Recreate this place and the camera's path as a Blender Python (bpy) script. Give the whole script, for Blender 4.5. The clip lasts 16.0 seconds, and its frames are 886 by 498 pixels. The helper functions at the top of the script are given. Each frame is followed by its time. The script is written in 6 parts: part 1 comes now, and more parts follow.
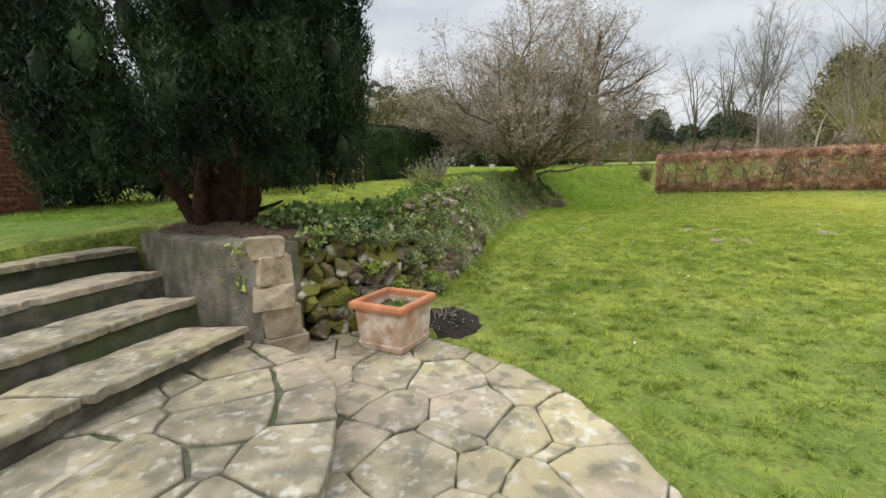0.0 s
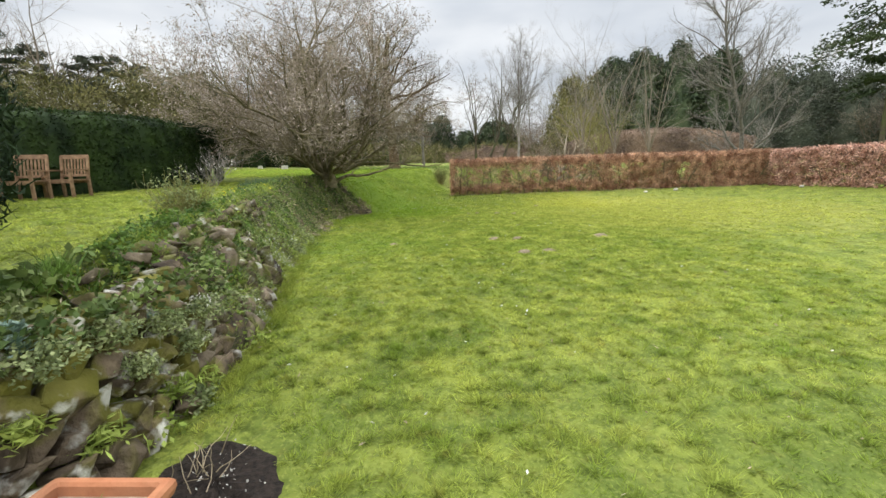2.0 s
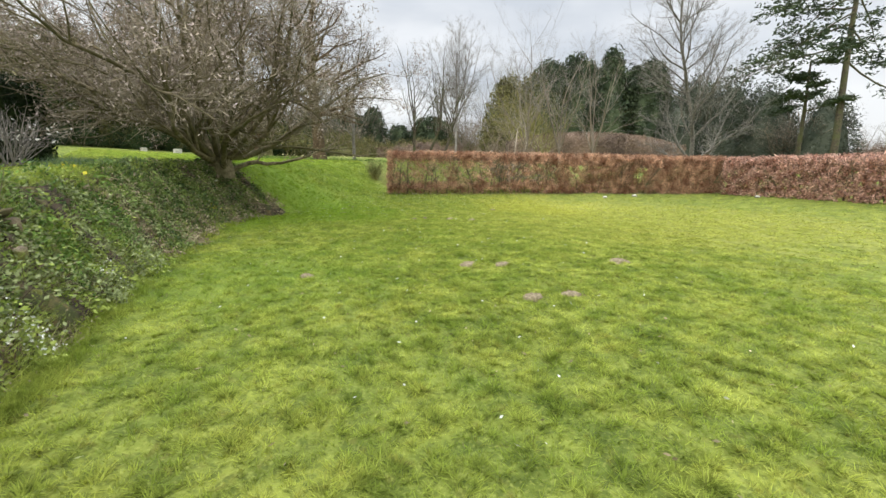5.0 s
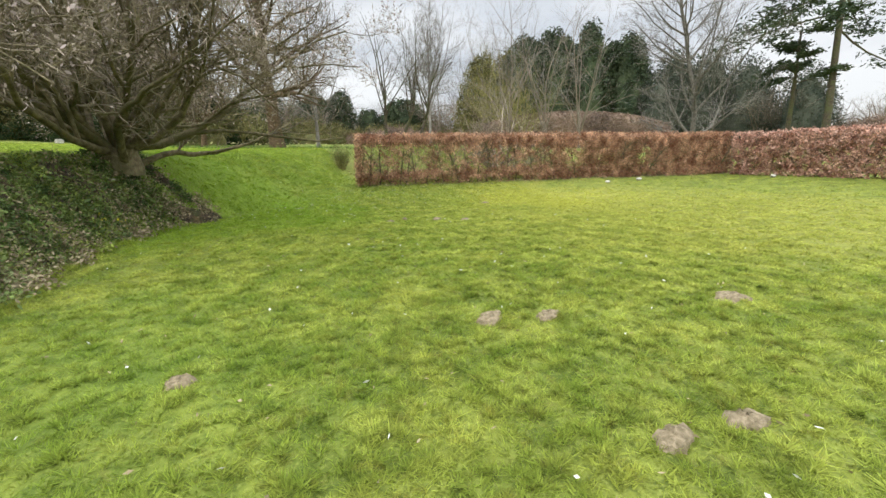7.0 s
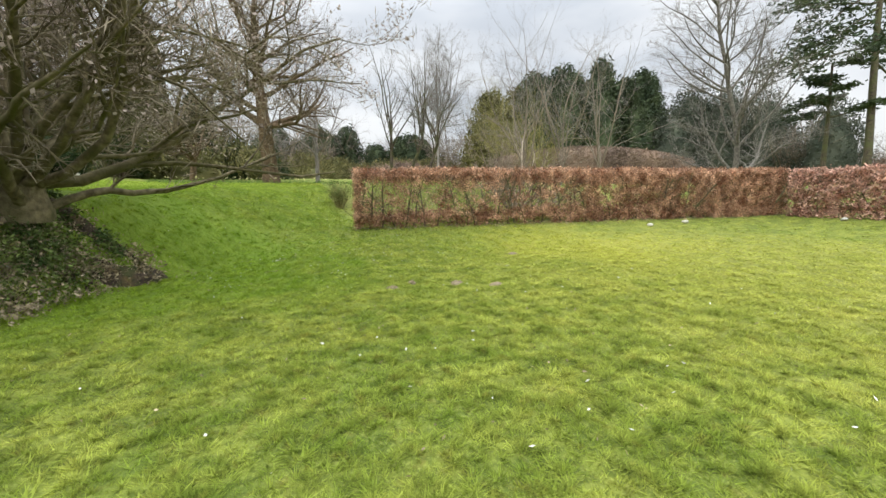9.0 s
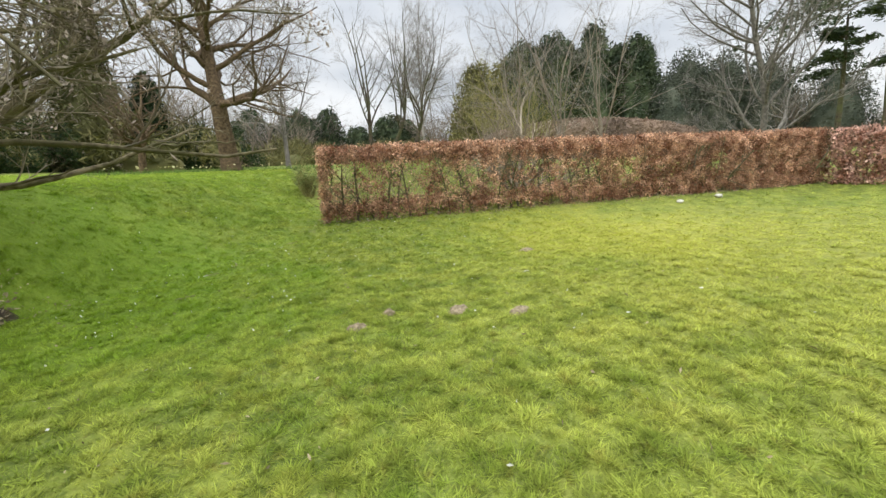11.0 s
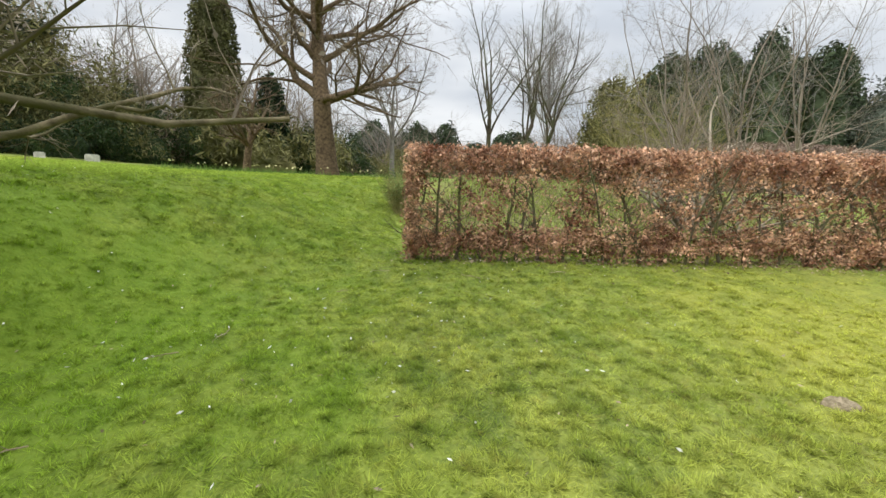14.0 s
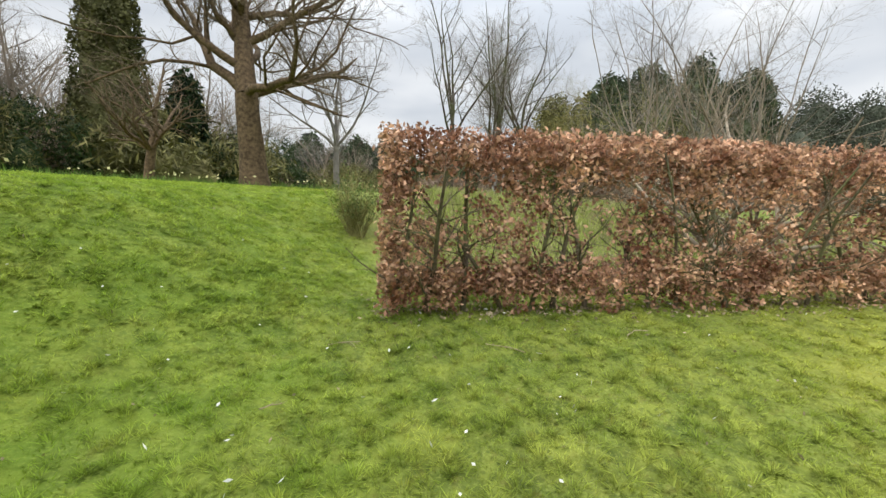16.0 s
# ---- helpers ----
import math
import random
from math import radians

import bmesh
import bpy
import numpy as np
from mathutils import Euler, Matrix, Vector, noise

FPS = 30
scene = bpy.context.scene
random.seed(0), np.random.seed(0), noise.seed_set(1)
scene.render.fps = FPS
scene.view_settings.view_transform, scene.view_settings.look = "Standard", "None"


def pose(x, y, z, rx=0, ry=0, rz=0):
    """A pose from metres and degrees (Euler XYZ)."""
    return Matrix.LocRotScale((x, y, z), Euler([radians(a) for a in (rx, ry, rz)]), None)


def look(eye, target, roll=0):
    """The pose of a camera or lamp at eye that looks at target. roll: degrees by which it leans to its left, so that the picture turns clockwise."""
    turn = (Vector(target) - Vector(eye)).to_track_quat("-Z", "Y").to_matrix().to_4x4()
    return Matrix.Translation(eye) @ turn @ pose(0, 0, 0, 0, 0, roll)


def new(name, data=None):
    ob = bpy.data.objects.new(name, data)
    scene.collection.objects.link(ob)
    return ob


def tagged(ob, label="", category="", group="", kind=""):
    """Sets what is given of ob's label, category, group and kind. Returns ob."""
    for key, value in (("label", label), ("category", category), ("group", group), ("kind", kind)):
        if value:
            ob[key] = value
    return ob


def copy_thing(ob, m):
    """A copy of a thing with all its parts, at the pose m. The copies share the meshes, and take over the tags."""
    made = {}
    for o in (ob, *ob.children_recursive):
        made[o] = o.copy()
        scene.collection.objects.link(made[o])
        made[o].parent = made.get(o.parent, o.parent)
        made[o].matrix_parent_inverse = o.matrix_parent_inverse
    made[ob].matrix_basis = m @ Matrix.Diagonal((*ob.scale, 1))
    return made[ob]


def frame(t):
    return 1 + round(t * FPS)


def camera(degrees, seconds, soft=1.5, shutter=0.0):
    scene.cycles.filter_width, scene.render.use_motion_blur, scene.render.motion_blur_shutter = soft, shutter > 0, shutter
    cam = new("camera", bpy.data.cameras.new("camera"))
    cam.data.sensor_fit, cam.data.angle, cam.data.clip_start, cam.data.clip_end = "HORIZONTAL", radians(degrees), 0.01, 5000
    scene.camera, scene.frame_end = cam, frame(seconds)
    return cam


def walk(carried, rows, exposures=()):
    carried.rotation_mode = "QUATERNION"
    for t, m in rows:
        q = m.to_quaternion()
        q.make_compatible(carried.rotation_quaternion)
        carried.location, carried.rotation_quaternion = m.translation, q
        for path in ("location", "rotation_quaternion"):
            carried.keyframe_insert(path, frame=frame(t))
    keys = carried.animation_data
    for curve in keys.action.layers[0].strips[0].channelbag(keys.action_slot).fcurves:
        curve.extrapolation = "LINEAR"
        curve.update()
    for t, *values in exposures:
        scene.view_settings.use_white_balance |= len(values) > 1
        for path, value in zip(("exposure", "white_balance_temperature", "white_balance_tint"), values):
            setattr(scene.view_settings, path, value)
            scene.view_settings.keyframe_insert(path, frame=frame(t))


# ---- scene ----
cam = camera(93.1, 16.0)
METRES, EYE, TILT, LEAN, TURN = 21.1, 1.5, 0.0, 0.0, 0.0
ROWS = [
    (0.0, 0.0, 0.0, 0.0, -0.28, -9.26, 1.71),
    (0.5, -0.001, 0.0161, 0.0039, -6.37, -10.73, 1.75),
    (1.0, -0.0019, 0.033, 0.0078, -16.38, -11.33, 1.1),
    (1.5, 0.0035, 0.0514, 0.0109, -23.87, -10.75, 1.2),
    (2.0, 0.0118, 0.0764, 0.0124, -27.11, -10.25, 1.84),
    (2.5, 0.0189, 0.1015, 0.0122, -29.51, -10.0, 2.49),
    (3.0, 0.0279, 0.1276, 0.0071, -31.17, -9.72, 2.67),
    (3.5, 0.0372, 0.1554, 0.0028, -33.27, -8.64, 1.28),
    (4.0, 0.051, 0.1846, 0.0039, -33.09, -8.8, 0.73),
    (4.5, 0.0661, 0.2126, 0.0056, -34.99, -9.58, -0.7),
    (7.0, 0.1565, 0.3606, 0.0058, -40.07, -12.53, 0.97),
    (7.5, 0.1764, 0.3895, 0.0073, -39.94, -12.14, 1.15),
    (8.0, 0.1934, 0.4178, 0.0082, -41.27, -10.57, 0.17),
    (8.5, 0.2136, 0.4449, 0.0102, -40.98, -8.85, 0.56),
    (9.0, 0.232, 0.4721, 0.0117, -39.32, -7.96, 0.63),
    (11.5, 0.3318, 0.5926, 0.0079, -40.6, -11.09, 3.79),
    (12.0, 0.3522, 0.6171, 0.0076, -37.47, -10.46, 3.2),
    (12.5, 0.3736, 0.6443, 0.0053, -34.63, -9.92, 0.81),
    (13.0, 0.3921, 0.6742, 0.0062, -30.11, -9.39, -0.81),
    (13.5, 0.4058, 0.7071, 0.0076, -26.65, -7.85, -1.02),
    (14.0, 0.4133, 0.7376, 0.0083, -26.04, -7.65, -1.53),
    (14.5, 0.4218, 0.7698, 0.0059, -26.42, -9.03, -1.58),
    (15.0, 0.4277, 0.8014, 0.0062, -26.82, -6.73, -2.64),
    (15.5, 0.4362, 0.8358, 0.0055, -27.15, -5.84, -2.31),
    (16.0, 0.4447, 0.8713, 0.0053, -34.32, -5.18, -1.37),
]
walk(cam, [(t, pose(0, 0, EYE, TILT, LEAN, TURN) @ pose(METRES * x, METRES * y, METRES * z, 90 + pitch, roll, yaw)) for t, x, y, z, yaw, pitch, roll in ROWS],
     [(0.0, 0.12), (1.0, 0.18), (2.5, 0.32), (8.0, 0.32), (12.0, 0.3), (16.0, 0.24)])

# ---- light ----
def rgb(r, g, b):
    """Linear colour from 0-255 screen values."""
    return tuple(((v / 255) ** 2.2) for v in (r, g, b)) + (1.0,)


def make_world():
    w = bpy.data.worlds.new("overcast_sky")
    scene.world = w
    w.use_nodes = True
    nt = w.node_tree
    nd, ln = nt.nodes, nt.links
    nd.clear()
    out = nd.new("ShaderNodeOutputWorld")
    bg_sky = nd.new("ShaderNodeBackground")
    bg_cloud = nd.new("ShaderNodeBackground")
    mix = nd.new("ShaderNodeMixShader")
    sky = nd.new("ShaderNodeTexSky")
    sky.sky_type = "NISHITA"
    sky.sun_disc = False
    sky.sun_elevation, sky.sun_rotation = radians(38), radians(SUN_TURN)
    ln.new(sky.outputs[0], bg_sky.inputs[0])
    bg_sky.inputs[1].default_value = 0.08
    co = nd.new("ShaderNodeTexCoord")
    sep = nd.new("ShaderNodeSeparateXYZ")
    ln.new(co.outputs["Generated"], sep.inputs[0])
    mp = nd.new("ShaderNodeMapping")
    mp.inputs["Scale"].default_value = (1.0, 1.0, 3.2)
    ln.new(co.outputs["Generated"], mp.inputs[0])
    nz = nd.new("ShaderNodeTexNoise")
    nz.inputs["Scale"].default_value, nz.inputs["Detail"].default_value = 1.9, 5
    nz.inputs["Roughness"].default_value = 0.45
    ln.new(mp.outputs[0], nz.inputs[0])
    ramp = nd.new("ShaderNodeValToRGB")
    ramp.color_ramp.elements[0].position, ramp.color_ramp.elements[1].position = 0.38, 0.62
    ramp.color_ramp.elements[0].color = (*CLOUD_DARK, 1)
    ramp.color_ramp.elements[1].color = (*CLOUD_LIGHT, 1)
    ln.new(nz.outputs[0], ramp.inputs[0])
    ln.new(ramp.outputs[0], bg_cloud.inputs[0])
    # an overcast sky is about three times as bright overhead as at the horizon
    rise = nd.new("ShaderNodeMapRange")
    rise.interpolation_type = "SMOOTHSTEP"
    rise.inputs["From Min"].default_value, rise.inputs["From Max"].default_value = 0.30, 0.85
    rise.inputs["To Min"].default_value, rise.inputs["To Max"].default_value = 1.0, ZENITH
    ln.new(sep.outputs["Z"], rise.inputs[0])
    low = nd.new("ShaderNodeMapRange")
    low.inputs["From Min"].default_value, low.inputs["From Max"].default_value = -0.02, 0.25
    low.inputs["To Min"].default_value, low.inputs["To Max"].default_value = 0.82, 1.0
    ln.new(sep.outputs["Z"], low.inputs[0])
    mul = nd.new("ShaderNodeMath")
    mul.operation = "MULTIPLY"
    ln.new(rise.outputs[0], mul.inputs[0])
    ln.new(low.outputs[0], mul.inputs[1])
    ln.new(mul.outputs[0], bg_cloud.inputs[1])
    mix.inputs[0].default_value = 0.93
    ln.new(bg_sky.outputs[0], mix.inputs[1])
    ln.new(bg_cloud.outputs[0], mix.inputs[2])
    ln.new(mix.outputs[0], out.inputs[0])


SUN_TURN = 250.0
CLOUD_DARK = (0.54, 0.58, 0.635)
CLOUD_LIGHT = (0.86, 0.875, 0.89)
ZENITH = 3.6
make_world()
sun = new("sun", bpy.data.lights.new("sun", "SUN"))
sun.data.energy, sun.data.angle, sun.data.color = 1.3, radians(25), (1.0, 0.97, 0.92)
sun.matrix_world = look((-30 * math.sin(radians(SUN_TURN)) * -1, 30 * math.cos(radians(SUN_TURN)), 28), (0, 0, 0))


# ---- materials ----
def material(name, low, high, scale=8.0, rough=0.85, bump=0.3, island=0.0, big=0.0, big_color=None, bump_scale=None, object_random=0.0, extra=None, translucent=0.0, detail=6, zones=(), bump_depth=0.02):
    """A mottled material: two colours by noise, a large-scale stain, a shift by piece and fine relief."""
    m = bpy.data.materials.new(name)
    m.use_nodes = True
    nt = m.node_tree
    nd, ln = nt.nodes, nt.links
    bs = nd["Principled BSDF"]
    bs.inputs["Roughness"].default_value = rough
    bs.inputs["Specular IOR Level"].default_value = 0.25
    geo = nd.new("ShaderNodeNewGeometry")
    pos = geo.outputs["Position"]
    nz = nd.new("ShaderNodeTexNoise")
    nz.inputs["Scale"].default_value, nz.inputs["Detail"].default_value = scale, detail
    ln.new(pos, nz.inputs[0])
    ramp = nd.new("ShaderNodeValToRGB")
    ramp.color_ramp.elements[0].position, ramp.color_ramp.elements[1].position = 0.36, 0.64
    ramp.color_ramp.elements[0].color, ramp.color_ramp.elements[1].color = (*low, 1), (*high, 1)
    ln.new(nz.outputs[0], ramp.inputs[0])
    col = ramp.outputs[0]

    def mixed(fac, a, b, mode="MIX"):
        mx = nd.new("ShaderNodeMix")
        mx.data_type, mx.blend_type = "RGBA", mode
        if isinstance(fac, float):
            mx.inputs[0].default_value = fac
        else:
            ln.new(fac, mx.inputs[0])
        ln.new(a, mx.inputs[6])
        if isinstance(b, tuple):
            mx.inputs[7].default_value = (*b, 1)
        else:
            ln.new(b, mx.inputs[7])
        return mx.outputs[2]

    def patches(sc, lo, hi, top=1.0, seed=0.0):
        n2 = nd.new("ShaderNodeTexNoise")
        n2.noise_dimensions = "4D"
        n2.inputs["Scale"].default_value, n2.inputs["Detail"].default_value, n2.inputs["W"].default_value = sc, 4, seed
        ln.new(pos, n2.inputs[0])
        mr = nd.new("ShaderNodeMapRange")
        mr.inputs["From Min"].default_value, mr.inputs["From Max"].default_value, mr.inputs["To Max"].default_value = lo, hi, top
        ln.new(n2.outputs[0], mr.inputs[0])
        return mr.outputs[0]

    if big_color:
        col = mixed(patches(big, 0.42, 0.62, 0.85, 3.0), col, big_color)
    for sc, lo, hi, top, c, seed in extra or ():
        col = mixed(patches(sc, lo, hi, top, seed), col, c)
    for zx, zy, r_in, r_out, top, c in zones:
        # a broad patch of another colour round a point of the garden, with a ragged edge
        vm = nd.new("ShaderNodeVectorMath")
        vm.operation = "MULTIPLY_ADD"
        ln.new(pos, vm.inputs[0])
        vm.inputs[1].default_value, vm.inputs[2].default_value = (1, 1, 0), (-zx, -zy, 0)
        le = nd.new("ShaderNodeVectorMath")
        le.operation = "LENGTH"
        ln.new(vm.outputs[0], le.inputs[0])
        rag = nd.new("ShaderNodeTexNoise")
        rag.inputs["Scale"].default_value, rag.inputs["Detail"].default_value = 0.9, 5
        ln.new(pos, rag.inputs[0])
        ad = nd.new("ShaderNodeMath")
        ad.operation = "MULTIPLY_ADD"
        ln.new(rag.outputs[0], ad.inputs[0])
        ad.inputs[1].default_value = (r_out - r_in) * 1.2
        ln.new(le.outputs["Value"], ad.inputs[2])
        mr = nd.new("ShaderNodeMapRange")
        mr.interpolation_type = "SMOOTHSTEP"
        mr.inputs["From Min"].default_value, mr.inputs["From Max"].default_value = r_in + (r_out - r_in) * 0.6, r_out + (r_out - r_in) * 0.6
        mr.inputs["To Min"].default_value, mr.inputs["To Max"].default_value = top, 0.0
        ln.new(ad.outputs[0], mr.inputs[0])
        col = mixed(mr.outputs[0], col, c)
    for amount, source in ((island, "island"), (object_random, "object")):
        if amount:
            if source == "island":
                r = geo.outputs["Random Per Island"]
            else:
                r = nd.new("ShaderNodeObjectInfo").outputs["Random"]
            mr = nd.new("ShaderNodeMapRange")
            mr.inputs["To Min"].default_value, mr.inputs["To Max"].default_value = 1 - amount, 1 + amount
            ln.new(r, mr.inputs[0])
            hsv = nd.new("ShaderNodeHueSaturation")
            ln.new(mr.outputs[0], hsv.inputs["Value"])
            ln.new(col, hsv.inputs["Color"])
            col = hsv.outputs[0]
    ln.new(col, bs.inputs["Base Color"])
    if bump:
        nb = nd.new("ShaderNodeTexNoise")
        nb.inputs["Scale"].default_value, nb.inputs["Detail"].default_value = bump_scale or scale * 4, 6
        ln.new(pos, nb.inputs[0])
        bp = nd.new("ShaderNodeBump")
        bp.inputs["Strength"].default_value, bp.inputs["Distance"].default_value = bump, bump_depth
        ln.new(nb.outputs[0], bp.inputs["Height"])
        ln.new(bp.outputs[0], bs.inputs["Normal"])
    if translucent:
        tr = nd.new("ShaderNodeBsdfTranslucent")
        ln.new(col, tr.inputs[0])
        ms = nd.new("ShaderNodeMixShader")
        ms.inputs[0].default_value = translucent
        ln.new(bs.outputs[0], ms.inputs[1])
        ln.new(tr.outputs[0], ms.inputs[2])
        ln.new(ms.outputs[0], nd["Material Output"].inputs[0])
    return m


# broad differences of turf: yellower moss in the open, lusher green by the terrace and on the slope; the dark green at
# (-6.2, 5.6) is the yews' shade put into the colour
TURF_AND_SHADE_ZONES = [(16.0, 11.5, 3.0, 9.0, 0.45, (0.29, 0.28, 0.065)), (15.5, 17.0, 1.0, 4.5, 0.4, (0.31, 0.30, 0.045)), (1.5, 0.5, 1.5, 4.5, 0.5, (0.105, 0.145, 0.028)), (-6.2, 5.6, 1.5, 3.6, 0.75, (0.07, 0.125, 0.014)),
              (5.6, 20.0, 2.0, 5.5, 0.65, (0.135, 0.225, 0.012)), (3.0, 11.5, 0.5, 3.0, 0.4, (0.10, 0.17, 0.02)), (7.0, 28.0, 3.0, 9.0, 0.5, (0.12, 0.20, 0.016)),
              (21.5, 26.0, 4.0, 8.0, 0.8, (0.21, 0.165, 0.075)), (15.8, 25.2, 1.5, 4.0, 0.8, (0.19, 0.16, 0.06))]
BLADE_ZONES = [(x, y, a, b, top * 0.9, tuple(v * 1.75 for v in c)) for x, y, a, b, top, c in TURF_AND_SHADE_ZONES]
M_lawn = material("lawn_turf", (0.112, 0.150, 0.024), (0.235, 0.270, 0.044), 2.3, 0.95, 1.0, bump_scale=9, bump_depth=0.07, zones=TURF_AND_SHADE_ZONES,
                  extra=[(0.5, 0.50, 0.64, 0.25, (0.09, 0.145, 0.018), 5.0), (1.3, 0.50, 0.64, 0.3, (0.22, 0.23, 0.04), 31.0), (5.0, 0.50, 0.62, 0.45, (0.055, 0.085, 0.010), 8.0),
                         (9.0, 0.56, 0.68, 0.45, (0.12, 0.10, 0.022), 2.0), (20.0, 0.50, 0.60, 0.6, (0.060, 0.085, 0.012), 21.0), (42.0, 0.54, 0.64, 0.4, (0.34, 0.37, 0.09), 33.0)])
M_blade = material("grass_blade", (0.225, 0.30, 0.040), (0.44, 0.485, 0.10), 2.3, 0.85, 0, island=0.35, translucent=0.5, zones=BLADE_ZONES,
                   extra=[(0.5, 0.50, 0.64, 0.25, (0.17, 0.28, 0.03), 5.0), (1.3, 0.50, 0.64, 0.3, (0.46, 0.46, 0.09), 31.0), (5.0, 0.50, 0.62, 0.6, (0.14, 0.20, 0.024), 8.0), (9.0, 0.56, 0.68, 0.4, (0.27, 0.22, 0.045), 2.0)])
M_soil = material("dark_soil", (0.012, 0.009, 0.007), (0.035, 0.026, 0.02), 30, 0.95, 0.9, bump_scale=60)
M_bed = material("brown_soil", (0.05, 0.033, 0.022), (0.13, 0.09, 0.06), 18, 0.95, 0.9, bump_scale=50)
M_mole = material("dry_earth", (0.16, 0.13, 0.075), (0.32, 0.26, 0.17), 25, 0.95, 0.9, bump_scale=50)
M_flag = material("flagstone", (0.165, 0.142, 0.096), (0.31, 0.268, 0.19), 5, 0.85, 0.5, bump_scale=30, object_random=0.16,
                  extra=[(1.2, 0.48, 0.58, 0.6, (0.40, 0.34, 0.19), 2.0), (5.0, 0.52, 0.62, 0.65, (0.12, 0.11, 0.08), 6.0), (11.0, 0.56, 0.64, 0.6, (0.42, 0.40, 0.34), 31.0), (0.9, 0.52, 0.6, 0.5, (0.34, 0.27, 0.21), 12.0), (12.0, 0.60, 0.70, 0.5, (0.50, 0.48, 0.42), 9.0), (7.0, 0.54, 0.62, 0.7, (0.13, 0.12, 0.09), 15.0)])
M_mortar = material("old_mortar", (0.07, 0.065, 0.05), (0.15, 0.14, 0.11), 14, 0.95, 0.8, bump_scale=50, big=3, big_color=(0.05, 0.07, 0.02))
# riser stone in darker tones than the treads, with greenish patches
M_riser = material("dark_riser_stone", (0.06, 0.056, 0.043), (0.14, 0.13, 0.10), 9, 0.9, 0.7, big=2.5, big_color=(0.07, 0.085, 0.03))
M_render = material("weathered_wall_render", (0.10, 0.09, 0.068), (0.20, 0.18, 0.14), 7, 0.92, 0.8, bump_scale=35, big=2.5, big_color=(0.09, 0.095, 0.05))
M_rock = material("wall_rock", (0.058, 0.043, 0.028), (0.185, 0.14, 0.092), 7, 0.9, 0.9, bump_scale=30, object_random=0.4,
                  extra=[(3.0, 0.45, 0.56, 0.85, (0.135, 0.13, 0.018), 4.0), (6.0, 0.55, 0.63, 0.85, (0.50, 0.49, 0.43), 7.0)])
M_rock_rubble = material("bank_rubble", (0.075, 0.058, 0.038), (0.22, 0.175, 0.12), 7, 0.9, 0.9, bump_scale=30, island=0.4,
                         extra=[(4.0, 0.47, 0.6, 0.8, (0.10, 0.11, 0.02), 4.0), (5.0, 0.6, 0.66, 0.7, (0.45, 0.44, 0.38), 7.0)])
M_pier = material("pier_stone", (0.23, 0.175, 0.115), (0.42, 0.34, 0.24), 6, 0.9, 0.9, object_random=0.15, bump_scale=22, big=3, big_color=(0.22, 0.18, 0.12),
                  extra=[(7.0, 0.56, 0.64, 0.6, (0.14, 0.115, 0.075), 3.0)])
M_brick = material("red_brick", (0.11, 0.04, 0.028), (0.20, 0.08, 0.052), 14, 0.9, 0.5, object_random=0.3)
M_terra = material("terracotta", (0.40, 0.15, 0.07), (0.52, 0.22, 0.11), 9, 0.8, 0.3, big=3, big_color=(0.36, 0.17, 0.09))
M_terra_pale = material("limed_terracotta", (0.40, 0.27, 0.19), (0.58, 0.50, 0.40), 9, 0.88, 0.4,
                        extra=[(7.0, 0.5, 0.62, 0.8, (0.30, 0.19, 0.12), 3.0), (3.0, 0.52, 0.62, 0.6, (0.42, 0.20, 0.10), 8.0)])
M_bark = material("dark_bark", (0.045, 0.035, 0.025), (0.12, 0.10, 0.07), 12, 0.95, 0.9, bump_scale=30, big=2, big_color=(0.09, 0.10, 0.04))
M_bark_oak = material("oak_bark", (0.07, 0.047, 0.028), (0.17, 0.12, 0.07), 10, 0.95, 0.9, bump_scale=25)
M_bark_mag = material("lichened_magnolia_bark", (0.10, 0.082, 0.048), (0.26, 0.215, 0.13), 9, 0.92, 0.7, bump_scale=30, big=2, big_color=(0.09, 0.085, 0.035))
M_bark_grey = material("grey_bark", (0.10, 0.092, 0.075), (0.21, 0.195, 0.165), 10, 0.95, 0.9, bump_scale=25)
M_twig = material("pale_twigs", (0.16, 0.12, 0.09), (0.30, 0.25, 0.20), 3, 0.9, 0, island=0.3)
M_twig_brown = material("brown_twigs", (0.10, 0.075, 0.05), (0.21, 0.165, 0.11), 3, 0.9, 0, island=0.3)
M_twig_grey = material("grey_twigs", (0.16, 0.145, 0.13), (0.29, 0.265, 0.24), 3, 0.9, 0, island=0.25)
M_twig_olive = material("olive_twigs", (0.17, 0.16, 0.05), (0.33, 0.30, 0.12), 3, 0.9, 0, island=0.3)
M_bud = material("magnolia_buds", (0.27, 0.22, 0.17), (0.54, 0.45, 0.42), 2, 0.8, 0, island=0.4, translucent=0.2)
M_yewbark = material("yew_bark", (0.032, 0.016, 0.011), (0.085, 0.042, 0.028), 11, 0.92, 0.9, bump_scale=30)
M_yew = material("yew_needles", (0.006, 0.014, 0.007), (0.038, 0.066, 0.026), 1.8, 0.85, 0, island=0.5, translucent=0.05)
M_clipped = material("clipped_hedge_leaves", (0.009, 0.022, 0.005), (0.032, 0.058, 0.011), 1.5, 0.7, 0, island=0.45, translucent=0.1)
M_conifer = material("conifer_needles", (0.028, 0.044, 0.022), (0.074, 0.098, 0.046), 0.6, 0.85, 0, island=0.4)
M_cypress = material("cypress_foliage", (0.060, 0.064, 0.022), (0.135, 0.130, 0.050), 0.7, 0.85, 0, island=0.4)
M_olive = material("olive_scrub_leaves", (0.075, 0.078, 0.026), (0.19, 0.17, 0.065), 0.8, 0.85, 0, island=0.4)
M_scrub = material("russet_scrub", (0.15, 0.11, 0.085), (0.29, 0.21, 0.155), 0.4, 0.9, 0, island=0.35)
